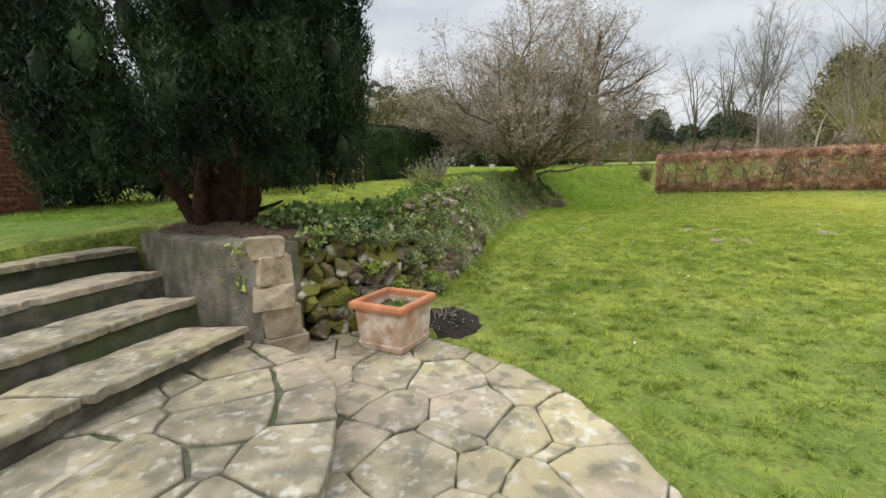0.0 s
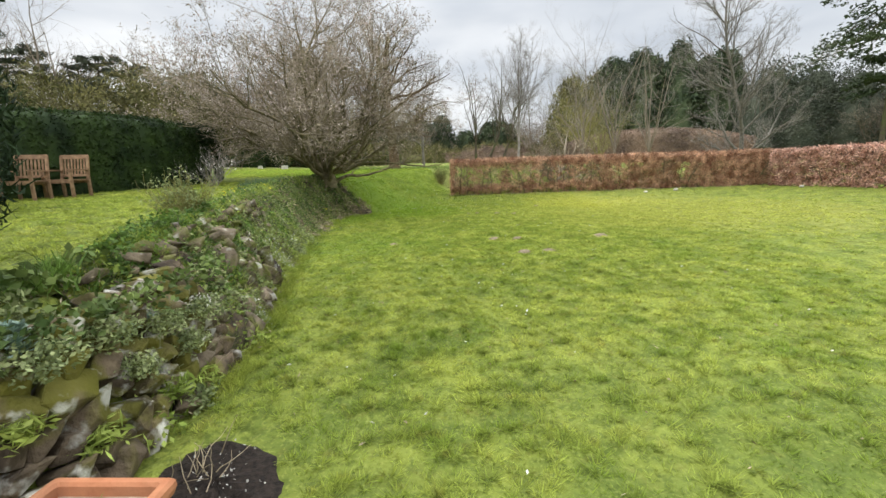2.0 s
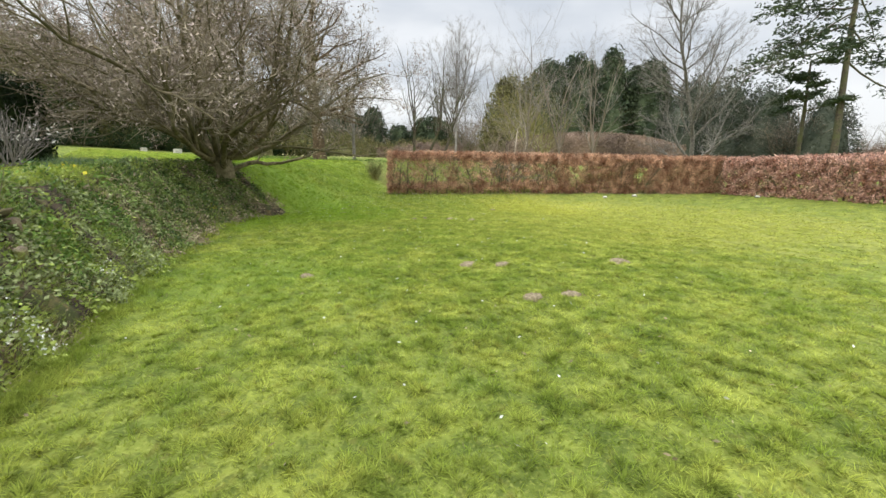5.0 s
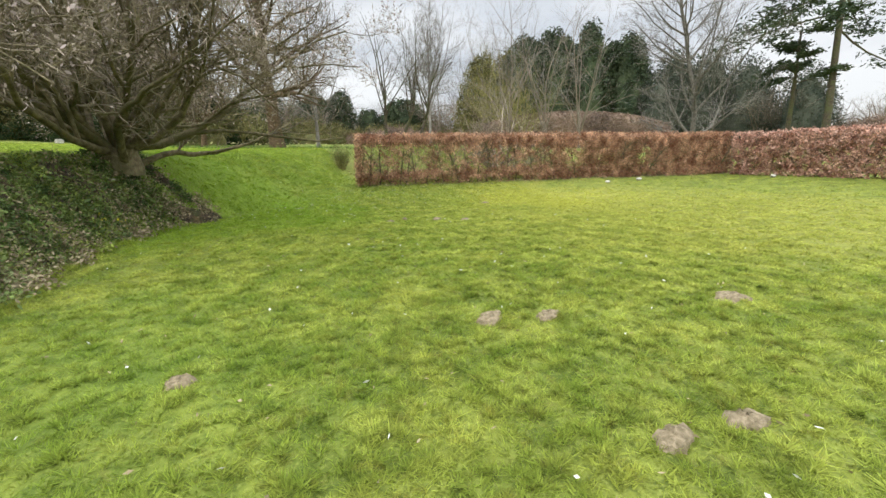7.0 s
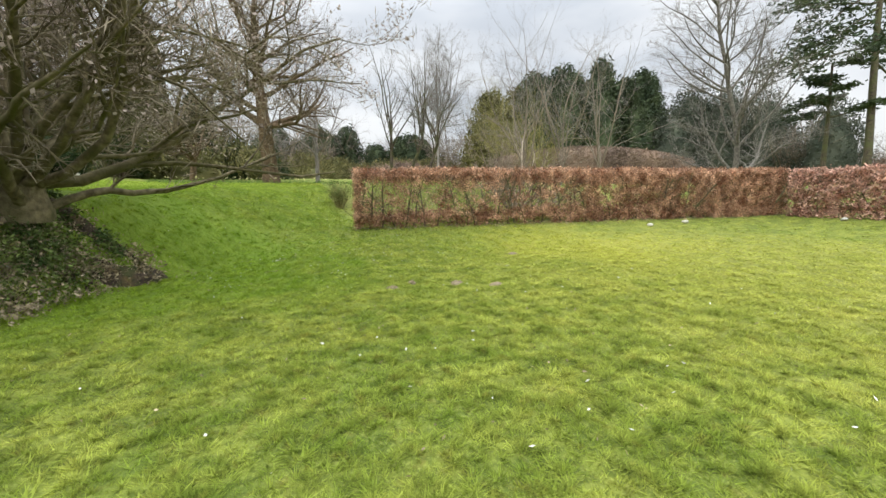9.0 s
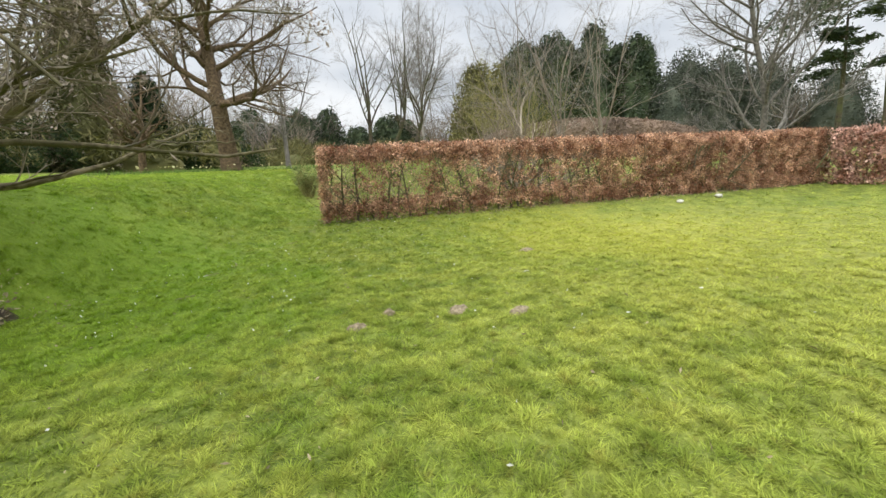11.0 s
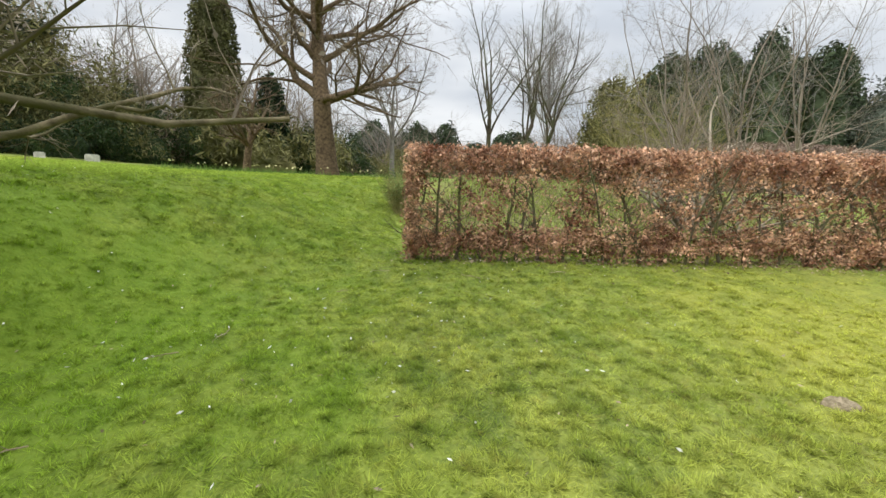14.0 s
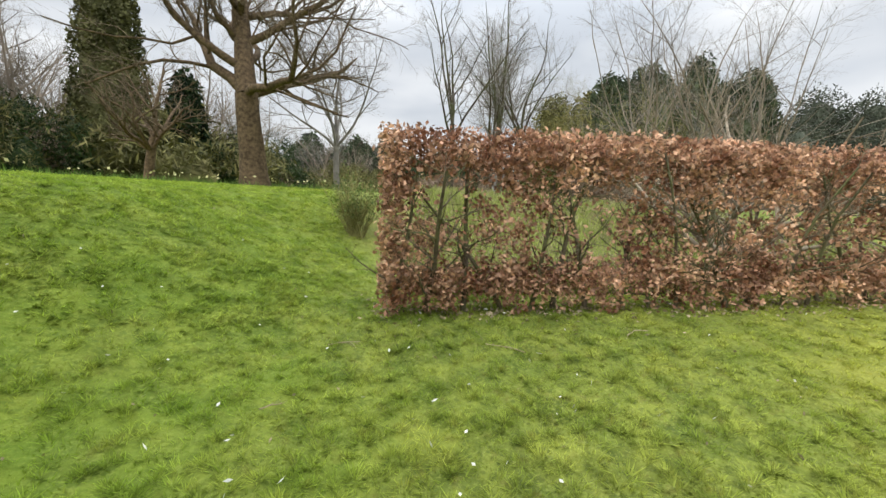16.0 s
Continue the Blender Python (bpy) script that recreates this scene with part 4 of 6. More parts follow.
# ---- beech hedges along the lower lawn ----
def beech_hedge(name, line, h, thick, seed, label, per_m, gaps, leaf=0.063, mat=None):
    """An upright clipped beech hedge in winter: stems, twigs and dead leaves, thin in the middle where gaps says so."""
    rng = np.random.default_rng(seed)
    line = np.array(line, float)
    seg = np.linalg.norm(np.diff(line, axis=0), axis=1)
    cum = np.concatenate([[0], np.cumsum(seg)])
    total = cum[-1]
    o = line[0]
    z0 = H(*o)
    root = thing(name, (o[0], o[1], z0), label, "hedge")

    def at(s, u):
        x, y = np.interp(s, cum, line[:, 0]), np.interp(s, cum, line[:, 1])
        x2, y2 = np.interp(s + 0.1, cum, line[:, 0]), np.interp(s + 0.1, cum, line[:, 1])
        x1, y1 = np.interp(s - 0.1, cum, line[:, 0]), np.interp(s - 0.1, cum, line[:, 1])
        L = np.hypot(x2 - x1, y2 - y1)
        return x - (y2 - y1) / L * u, y + (x2 - x1) / L * u

    def put(s, u, f):
        x, y = at(s, u)
        return np.stack([x - o[0], y - o[1], height(x, y) - z0 + f * h], -1)

    n = int(total / 0.36)
    twigs = []
    for i in range(n):
        s = (i + rng.uniform(0.25, 0.75)) * total / n
        s = min(max(s, 0.06), total - 0.06)
        base = put(np.array([s]), np.array([rng.uniform(-0.06, 0.06)]), np.array([0.0]))[0] - np.array([0, 0, 0.06])
        lean = rng.normal(size=2) * 0.15
        st = wander(rng, base, (lean[0], lean[1], 1), h * rng.uniform(0.85, 0.98), 7, 0.09)
        r0 = rng.uniform(0.02, 0.042)
        me = lines_mesh("stem", [([(st, np.linspace(r0, r0 * 0.4, 7))], 5)], M_stem)
        part_of("stem", me, root)
        b = branch_out(rng, [(st, np.linspace(r0, r0 * 0.4, 7))], 12, 0.36, 0.5, 55, 0.16, 0.03, 4, 0.12)
        b2 = branch_out(rng, b, 6, 0.5, 0.5, 45, 0.15, 0.0, 3, 0.2)
        twigs += b + [(p[[0, 1, 1, 2]], r[[0, 1, 1, 2]]) for p, r in b2]
    part_of("twig_mass", lines_mesh("twig_mass", [(twigs, 3)], M_stem), root, kind="stuff")
    m = int(total * per_m * 1.6 / 9)
    s = rng.random(m) * total
    f = rng.random(m) * 0.97 + 0.02
    side = np.where(rng.random(m) < 0.5, -1.0, 1.0)
    u = side * thick * 0.5 * rng.uniform(0.35, 1.0, m) ** 0.5
    # clumps: thin middle, full top and foot
    lump = np.sin(s * 5.1 + 2.2 * np.sin(f * 7 + s)) * np.sin(f * 13 + s * 2.7 + 1.3)
    top, foot, edge = smooth01((f - 0.70) / 0.14), smooth01((0.37 - f) / 0.18) * smooth01((f - 0.085) / 0.05), smooth01((0.35 - s) / 0.2)
    dens = gaps(s)
    keep = np.maximum.reduce([top * (0.85 + 0.3 * lump), foot * (0.75 + 0.4 * lump), edge * 0.9, dens + 0.45 * lump])
    ok = rng.random(m) < np.clip(keep, 0.06, 1)
    # each kept place is a spray of leaves
    s, f, u = (np.repeat(a[ok], 9) for a in (s, f, u))
    s, f, u = np.clip(s + rng.normal(0, 0.042, len(s)), 0, total), np.clip(f + rng.normal(0, 0.021, len(f)), 0.02, 1.0), u + rng.normal(0, 0.03, len(u))
    over = f > 0.93
    u = np.where(over, u * rng.uniform(0, 1, len(u)), u)
    pts = put(s, u, f) + rng.normal(size=(len(s), 3)) * 0.03
    v, fc = cards(rng, pts, leaf, leaf * 0.62, droop=0.3)
    part_of("dead_foliage", raw_mesh("dead_foliage", v, fc, mat or M_beech), root, kind="stuff")
    return root


beech_hedge("beech_hedge", HEDGE, 1.97, 0.42, 11, "clipped beech hedge with russet dead leaves and bare see-through patches", 7600,
            lambda s: 0.14 + 0.38 * smooth01((s - 6.0) / 5) + 0.33 * smooth01((s - 9) / 4) - 0.9 * (np.abs(s - 13.2) < 0.25))
beech_hedge("beech_hedge", HEDGE_B, 1.95, 0.7, 14, "dense clipped beech hedge in russet winter leaf beside the lawn", 3600, lambda s: 0.85 + 0 * s, leaf=0.095, mat=M_beech_pale)


# ---- terrace ----
def clip(poly, nx, ny, c):
    """The part of a convex polygon where nx x + ny y <= c."""
    out = []
    for (x1, y1), (x2, y2) in zip(poly, poly[1:] + poly[:1]):
        a, b = nx * x1 + ny * y1 - c, nx * x2 + ny * y2 - c
        if a <= 0:
            out.append((x1, y1))
        if a * b < 0:
            t = a / (a - b)
            out.append((x1 + (x2 - x1) * t, y1 + (y2 - y1) * t))
    return out


def slab_mesh(name, poly, z, thick, mat, rng, inset=0.012, rough=0.006):
    """A flat stone with an uneven outline and worn upper edges."""
    pts = []
    for (x1, y1), (x2, y2) in zip(poly, poly[1:] + poly[:1]):
        L = math.hypot(x2 - x1, y2 - y1)
        n = max(2, int(L / 0.09))
        for i in range(n):
            f = i / n + (0.03 if i == 0 else 0.0)
            j = rng.normal() * rough
            pts.append((x1 + (x2 - x1) * f - (y2 - y1) / L * j, y1 + (y2 - y1) * f + (x2 - x1) / L * j))
    cx, cy = sum(p[0] for p in pts) / len(pts), sum(p[1] for p in pts) / len(pts)
    tx, ty = rng.normal() * 0.008, rng.normal() * 0.008
    V, n = [], len(pts)
    for ring, (shrink, dz) in enumerate(((0, -thick), (0, -inset), (inset * 0.5, -inset * 0.25), (inset * 1.6, 0))):
        for x, y in pts:
            d = math.hypot(x - cx, y - cy) + 1e-6
            k = 1 - shrink / d
            V.append((cx + (x - cx) * k, cy + (y - cy) * k, z + dz + ((x - cx) * tx + (y - cy) * ty if ring else 0)))
    F = [tuple(3 * n + i for i in range(n))]
    for r in range(3):
        F += [(r * n + i, r * n + (i + 1) % n, (r + 1) * n + (i + 1) % n, (r + 1) * n + i) for i in range(n)]
    return raw_mesh(name, V, F, mat)


def crazy_paving(outline, z, seed, spacing, root, skip=None, gap=0.010, stretch=1.15, turn=0.0):
    """Irregular flagstones that fill a convex outline."""
    rng = np.random.default_rng(seed)
    xs, ys = [p[0] for p in outline], [p[1] for p in outline]
    seeds = []
    for _ in range(6000):
        p = (rng.uniform(min(xs), max(xs)), rng.uniform(min(ys), max(ys)))
        if all(math.hypot((p[0] - q[0]), (p[1] - q[1]) * stretch) > spacing * (0.75 + 0.5 * rng.random()) for q in seeds) and inside(p[0], p[1], outline):
            seeds.append(p)
    weight = {p: rng.uniform(-0.4, 0.4) * spacing ** 2 for p in seeds}
    for p in seeds:
        cell = list(outline)
        for q in seeds:
            if q != p:
                nx, ny = q[0] - p[0], q[1] - p[1]
                d = math.hypot(nx, ny)
                nx, ny = nx / d, ny / d
                cell = clip(cell, nx, ny, (p[0] + q[0]) / 2 * nx + (p[1] + q[1]) / 2 * ny + (weight[p] - weight[q]) / (2 * d) - gap)
                if len(cell) < 3:
                    break
        if len(cell) < 3:
            continue
        # drop tiny edges
        cell = [a for a, b in zip(cell, cell[1:] + cell[:1]) if math.hypot(a[0] - b[0], a[1] - b[1]) > 0.03]
        if len(cell) < 3:
            continue
        c = (sum(a[0] for a in cell) / len(cell), sum(a[1] for a in cell) / len(cell))
        if skip and skip(*c):
            continue
        part_of("flagstone", slab_mesh("flagstone", cell, z + rng.normal() * 0.003, 0.07, M_flag, rng), root)


def prism(name, poly, z0, z1, mat):
    n = len(poly)
    V = [(x, y, z0) for x, y in poly] + [(x, y, z1) for x, y in poly]
    F = [tuple(range(n))[::-1], tuple(range(n, 2 * n))] + [(i, (i + 1) % n, n + (i + 1) % n, n + i) for i in range(n)]
    return raw_mesh(name, V, F, mat)


LOW, HIGH, RISE = 0.14, 0.28, 0.16


def shrunk(poly, d):
    cx, cy = sum(p[0] for p in poly) / len(poly), sum(p[1] for p in poly) / len(poly)
    return [(cx + (x - cx) * (1 - d / math.hypot(x - cx, y - cy)), cy + (y - cy) * (1 - d / math.hypot(x - cx, y - cy))) for x, y in poly]


def build_terrace():
    root = tagged(new("pavement"), "two-level curved terrace of pale crazy paving at the foot of stone steps", "terrace", kind="structure")
    part_of("bedding", prism("bedding", shrunk(OUTER, 0.02), -0.2, LOW - 0.022, M_mortar), root)
    part_of("upper_bedding", prism("upper_bedding", shrunk(INNER, 0.035), LOW - 0.03, HIGH - 0.02, M_mortar), root)
    small = shrunk(INNER, 0.12)
    crazy_paving(OUTER, LOW, 4, 0.34, root, gap=0.003, stretch=1.3, skip=lambda x, y: bool(inside(x, y, small)))
    crazy_paving(INNER, HIGH, 9, 0.40, root, gap=0.010, stretch=1.35)


def lip(k, s):
    """The front edge of step k, s metres from its upper end."""
    ex, ey = ((-1.54, 3.13), (-2.04, 3.40), (-2.56, 3.78), (-3.17, 4.36))[k]
    return ex - 0.39 * s + 0.055 * s * s, ey - s


def build_steps():
    rng = np.random.default_rng(7)
    root = thing("stone_steps", (-2.5, 1.5, 0), "four broad weathered stone steps with thick chipped treads", "steps")
    o = Vector((-2.5, 1.5, 0))
    lengths = (5.6, 5.8, 6.1, 6.6)
    for k in range(4):
        z = HIGH + RISE * (k + 1)
        L = lengths[k]
        ss = np.linspace(-0.02, L, 24)
        front = [lip(k, s) for s in ss]
        # riser: a solid course under the tread
        V, F = [], []
        for x, y in front:
            for dx, dz in ((-0.05, -0.3), (-0.05, z - 0.05), (-1.3 if k < 3 else -0.45, z - 0.05), (-1.3 if k < 3 else -0.45, -0.3)):
                V.append((x + dx - o.x + (rng.normal() * 0.006 if dx == -0.05 else 0), y - o.y, dz))
        n = len(front)
        for i in range(n - 1):
            for j in range(4):
                a, b = i * 4 + j, i * 4 + (j + 1) % 4
                F.append((a, a + 4, b + 4, b))
        F += [(0, 1, 2, 3), tuple((n - 1) * 4 + j for j in (3, 2, 1, 0))]
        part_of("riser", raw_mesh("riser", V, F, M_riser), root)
        s = 0.0
        while s < L - 0.3:
            step = rng.uniform(0.5, 1.15)
            e = min(s + step, L)
            m = max(3, int((e - s) / 0.12))
            jut = rng.normal() * 0.015
            a = [lip(k, v) for v in np.linspace(s + 0.006, e - 0.006, m)]
            depth = 0.50 if k < 3 else 0.40
            poly = [(x + jut + rng.normal() * 0.004 - o.x, y - o.y) for x, y in a]
            poly += [(x - depth - o.x, y - o.y) for x, y in a[::-1]]
            poly = poly[::-1]
            part_of("tread_slab", slab_mesh("tread_slab", poly, z + rng.normal() * 0.003, 0.055, M_flag, rng, 0.012, 0.013), root)
            s = e


ROCKS = []


def rock_mesh(seed, mat, name="rock", points=15, square=0.65):
    """An angular broken stone about one unit across."""
    rng = np.random.default_rng(seed)
    bm = bmesh.new()
    for i in range(points):
        p = rng.uniform(-1, 1, 3)
        p /= np.abs(p).max() ** square * np.linalg.norm(p) ** (1 - square) + 1e-6
        if square > 0.9:
            p = np.array([i & 1, i >> 1 & 1, i >> 2 & 1]) * 2 - 1 + rng.normal(size=3) * 0.09 if i < 8 else p
        bm.verts.new(p * 0.5 * rng.uniform(0.88, 1.05))
    hull = bmesh.ops.convex_hull(bm, input=list(bm.verts))
    bmesh.ops.delete(bm, geom=[e for e in set(hull["geom_interior"] + hull["geom_unused"]) if isinstance(e, bmesh.types.BMVert)], context="VERTS")
    bmesh.ops.bevel(bm, geom=list(bm.edges), offset=0.022, segments=1, affect="EDGES")
    bmesh.ops.triangulate(bm, faces=list(bm.faces))
    return bm_mesh(name, bm, mat)


def build_walls():
    rng = np.random.default_rng(17)
    root = tagged(new("retaining_wall"), "low dry-stone retaining wall of mossy lichened rocks with a stone pier", "wall", kind="structure")
    # rendered side wall along the steps
    line = [(-1.42, 3.28), (-2.05, 3.62), (-2.58, 3.98), (-3.2, 4.52)]
    V, F = [], []
    for i in range(13):
        f = i / 12 * 3
        k = min(int(f), 2)
        x = line[k][0] + (line[k + 1][0] - line[k][0]) * (f - k)
        y = line[k][1] + (line[k + 1][1] - line[k][1]) * (f - k)
        for dx, dy, z in ((-0.02, -0.09, -0.2), (-0.02, -0.08, 0.6), (-0.01, -0.06, 1.03), (0.03, -0.02, 1.055), (0.10, 0.12, 1.06), (0.18, 0.26, 1.02), (0.18, 0.26, -0.2)):
            V.append((x + dx + rng.normal() * 0.004, y + dy + rng.normal() * 0.006, z + rng.normal() * 0.008 * (z > 0)))
    for i in range(12):
        for j in range(7):
            a, b = i * 7 + j, i * 7 + (j + 1) % 7
            F.append((a, b, b + 7, a + 7))
    F += [tuple(range(7)), tuple(84 + j for j in range(7))[::-1]]
    part_of("side_wall", raw_mesh("side_wall", V, F, M_render), root, "grey weathered rendered side wall")
    # pier of squared stones
    z = 0.1
    for i, (h, w, shift) in enumerate(((0.20, 0.30, 0.0), (0.25, 0.27, -0.02), (0.17, 0.29, -0.03), (0.23, 0.24, -0.03), (0.15, 0.24, -0.05))):
        ob = part_of("pier_block", rock_mesh(520 + i, M_pier, "pier_block", 16, 0.95), root)
        ob.location = (-1.36 + shift, 3.36 + shift, z + h / 2)
        ob.rotation_euler[2] = radians(30 + rng.normal() * 4)
        ob.scale = (w * 1.12, w * 1.25, h * 1.12)
        z += h
    # backing earth behind the rocks
    face = [(-1.28, 3.52), (-0.98, 3.75), (-0.72, 3.98), (-0.48, 4.3), (-0.28, 4.72), (-0.05, 5.2), (0.12, 5.6)]
    seg = [math.dist(a, b) for a, b in zip(face[:-1], face[1:])]
    total = sum(seg)
    cum = [0]
    for d in seg:
        cum.append(cum[-1] + d)
    meshes = [rock_mesh(100 + i, M_rock) for i in range(9)]

    def at(s):
        k = max(i for i in range(len(seg)) if cum[i] <= s + 1e-9) if s > 0 else 0
        f = (s - cum[k]) / seg[k]
        a, b = face[k], face[k + 1]
        tx, ty = (b[0] - a[0]) / seg[k], (b[1] - a[1]) / seg[k]
        return a[0] + (b[0] - a[0]) * f, a[1] + (b[1] - a[1]) * f, -ty, tx

    z, row = 0.13, 0
    while z < 1.02:
        hh = rng.uniform(0.11, 0.18)
        s = rng.uniform(-0.05, 0.1)
        while s < total:
            w = rng.uniform(0.10, 0.30) * rng.uniform(0.8, 1.2)
            x, y, nx, ny = at(min(max(s + w / 2, 0.0), total - 0.01))
            back = (z - 0.1) * (0.28 + 0.5 * max(0, (s - 1.2) / total)) - 0.01 + rng.uniform(-0.03, 0.03)
            ob = part_of("rock", meshes[rng.integers(0, 9)], root)
            ob.location = (x + nx * back, y + ny * back, z + hh / 2 + rng.normal() * 0.015)
            ob.rotation_euler = (rng.normal() * 0.25, rng.normal() * 0.25, math.atan2(nx, -ny) * -1 + math.pi / 2 + rng.normal() * 0.2 + (0 if rng.random() < 0.5 else math.pi))
            ob.rotation_euler[2] = math.atan2(-nx, ny) + rng.normal() * 0.2
            k = rng.uniform(0.85, 1.25)
            ob.scale = (w * 1.25, 0.26, hh * 1.35 * k)
            s += w
        z += hh * 0.93
        row += 1


def build_planter():
    at = (-0.43, 3.43, LOW)
    root = thing("planter", at, "square terracotta planter with a thick orange rim and limed sides", "plant pot")
    root.rotation_euler[2] = radians(-29.4)

    def ring(name, profile, mat, label=""):
        """A square ring swept along (half width, z)."""
        bm = bmesh.new()
        loops = []
        for hw, z, rad in profile:
            lp = []
            for cx, cy, a0 in ((1, 1, 0), (-1, 1, 90), (-1, -1, 180), (1, -1, 270)):
                for q in (0, 45, 90):
                    a = radians(a0 + q)
                    lp.append(bm.verts.new((cx * (hw - rad) + rad * math.cos(a), cy * (hw - rad) + rad * math.sin(a), z)))
            loops.append(lp)
        for a, b in zip(loops[:-1], loops[1:]):
            for i in range(12):
                bm.faces.new((a[i], a[(i + 1) % 12], b[(i + 1) % 12], b[i]))
        part_of(name, bm_mesh(name, bm, mat), root, label)

    ring("body", [(0.02, 0.0, 0.01), (0.205, 0.0, 0.015), (0.212, 0.015, 0.018), (0.235, 0.345, 0.018), (0.215, 0.35, 0.015), (0.205, 0.05, 0.015), (0.02, 0.05, 0.01)], M_terra_pale, "limed pale terracotta body")
    ring("rim", [(0.236, 0.335, 0.02), (0.262, 0.345, 0.02), (0.27, 0.37, 0.022), (0.268, 0.395, 0.022), (0.255, 0.408, 0.02), (0.228, 0.408, 0.016), (0.218, 0.395, 0.015), (0.217, 0.33, 0.015), (0.236, 0.335, 0.02)], M_terra, "rounded orange terracotta rim")
    ring("panel_border", [(0.2165, 0.035, 0.018), (0.2225, 0.042, 0.018), (0.2235, 0.06, 0.018), (0.2195, 0.066, 0.018)], M_terra_pale)
    bm = bmesh.new()
    bmesh.ops.create_grid(bm, x_segments=8, y_segments=8, size=0.213)
    rng = np.random.default_rng(3)
    for v in bm.verts:
        v.co.z = 0.30 + rng.normal() * 0.008
    part_of("soil", bm_mesh("soil", bm, M_soil), root)
    p = np.stack([rng.uniform(-0.17, 0.17, 260), rng.uniform(-0.17, 0.17, 260), np.full(260, 0.305)], 1)
    v, f = cards(rng, p, 0.05, 0.02)
    part_of("dry_litter", raw_mesh("dry_litter", v, f, M_dead), root, kind="stuff")
    p = np.stack([rng.normal(0.03, 0.05, 160), rng.normal(0.0, 0.06, 160), np.full(160, 0.31)], 1)
    v, f = blades(rng, p, 0.055, 0.010, 1.3)
    part_of("sprout_mass", raw_mesh("sprout_mass", v, f, M_green), root, kind="stuff")


def build_soil_patch():
    rng = np.random.default_rng(5)
    V, F, n = [], [], 30
    c = (0.02, 3.98)
    for r in range(7):
        for i in range(n):
            a = 2 * math.pi * i / n
            k = r / 6
            rx, ry = 0.34 * (1 + 0.08 * math.sin(3 * a + 1) + 0.03 * rng.normal() * (r > 4)), 0.48 * (1 + 0.04 * math.sin(2 * a))
            x = rx * math.cos(a) * k
            y = ry * math.sin(a) * k
            V.append((x * 0.93 - y * 0.3, x * 0.3 + y * 0.95, 0.035 * (1 - k ** 3) + rng.normal() * 0.008 - (0.02 if r == 6 else 0)))
    for r in range(6):
        F += [(r * n + i, r * n + (i + 1) % n, (r + 1) * n + (i + 1) % n, (r + 1) * n + i) for i in range(n)]
    root = new("flower_bed", raw_mesh("flower_bed", V, F, M_soil))
    root.location = (c[0], c[1], 0.136)
    tagged(root, "small rounded bed of dark bare soil beside the planter", "flower bed")
    p = np.stack([rng.normal(0, 0.12, 70), rng.normal(0, 0.17, 70), np.full(70, 0.04)], 1)
    v, f = cards(rng, p, 0.02, 0.012)
    ob = part_of("pale_chippings", raw_mesh("pale_chippings", v, f, M_pale), root, kind="stuff")
    lines = []
    for i in range(16):
        lines.append((wander(rng, (rng.normal() * 0.1 - 0.05, rng.normal() * 0.1 + 0.05, 0.02), (rng.normal() * 0.6, rng.normal() * 0.6, 1), rng.uniform(0.12, 0.28), 5, 0.2), np.linspace(0.004, 0.0015, 5)))
    part_of("stalk_mass", lines_mesh("stalk_mass", [(lines, 3)], M_dead), root, kind="stuff")


def build_brick_pier():
    root = thing("brick_chimney", (-7.3, 6.9, H(-7.3, 6.9) - 0.1), "red brick garden pier on the upper lawn", "brick pier")
    bm = bmesh.new()
    box_bm(bm, (0.85, 0.85, 5.0), (0, 0, 2.5))
    part_of("core", bm_mesh("core", bm, M_mortar), root)
    rng = np.random.default_rng(2)
    bm = bmesh.new()
    box_bm(bm, (0.215, 0.03, 0.065), (0, 0, 0), 0, 0.005)
    me = bm_mesh("brick", bm, M_brick)
    for row in range(40):
        for i in range(4):
            for face in (0, 1):
                u = -0.33 + i * 0.225 + (0.11 if row % 2 else 0)
                if u > 0.34:
                    continue
                ob = part_of("brick", me, root)
                ob.location = (u, -0.43, 0.04 + row * 0.075) if face == 0 else (0.43, u, 0.04 + row * 0.075)
                ob.rotation_euler[2] = 0 if face == 0 else math.pi / 2


def garden_chair(at, turn):
    root = thing("garden_armchair", at, "weathered teak garden armchair with a slatted back on the upper lawn", "chair", "chairs by the clipped hedge")
    root.rotation_euler[2] = radians(turn)

    def piece(name, size, c, tilt=(0, 0)):
        bm = bmesh.new()
        box_bm(bm, size, c, 0, 0.008, tilt)
        part_of(name, bm_mesh(name, bm, M_teak), root)

    for x in (-0.29, 0.29):
        piece("leg", (0.06, 0.06, 0.62), (x, 0.27, 0.31))
        piece("leg", (0.06, 0.06, 0.5), (x, -0.27, 0.22))
        piece("back_post", (0.06, 0.05, 0.56), (x, -0.31, 0.70), (10, 0))
        piece("armrest", (0.08, 0.62, 0.03), (x, 0.0, 0.64))
    for i in range(5):
        piece("seat_slat", (0.58, 0.085, 0.025), (0, -0.2 + i * 0.1, 0.42))
    piece("apron", (0.54, 0.03, 0.08), (0, -0.27, 0.38))
    piece("apron", (0.54, 0.03, 0.08), (0, 0.27, 0.38))
    piece("top_rail", (0.62, 0.04, 0.10), (0, -0.36, 0.95), (10, 0))
    piece("bottom_rail", (0.54, 0.035, 0.06), (0, -0.28, 0.52), (10, 0))
    for i in range(7):
        piece("back_slat", (0.045, 0.018, 0.4), (-0.21 + i * 0.07, -0.32, 0.73), (10, 0))
    return root


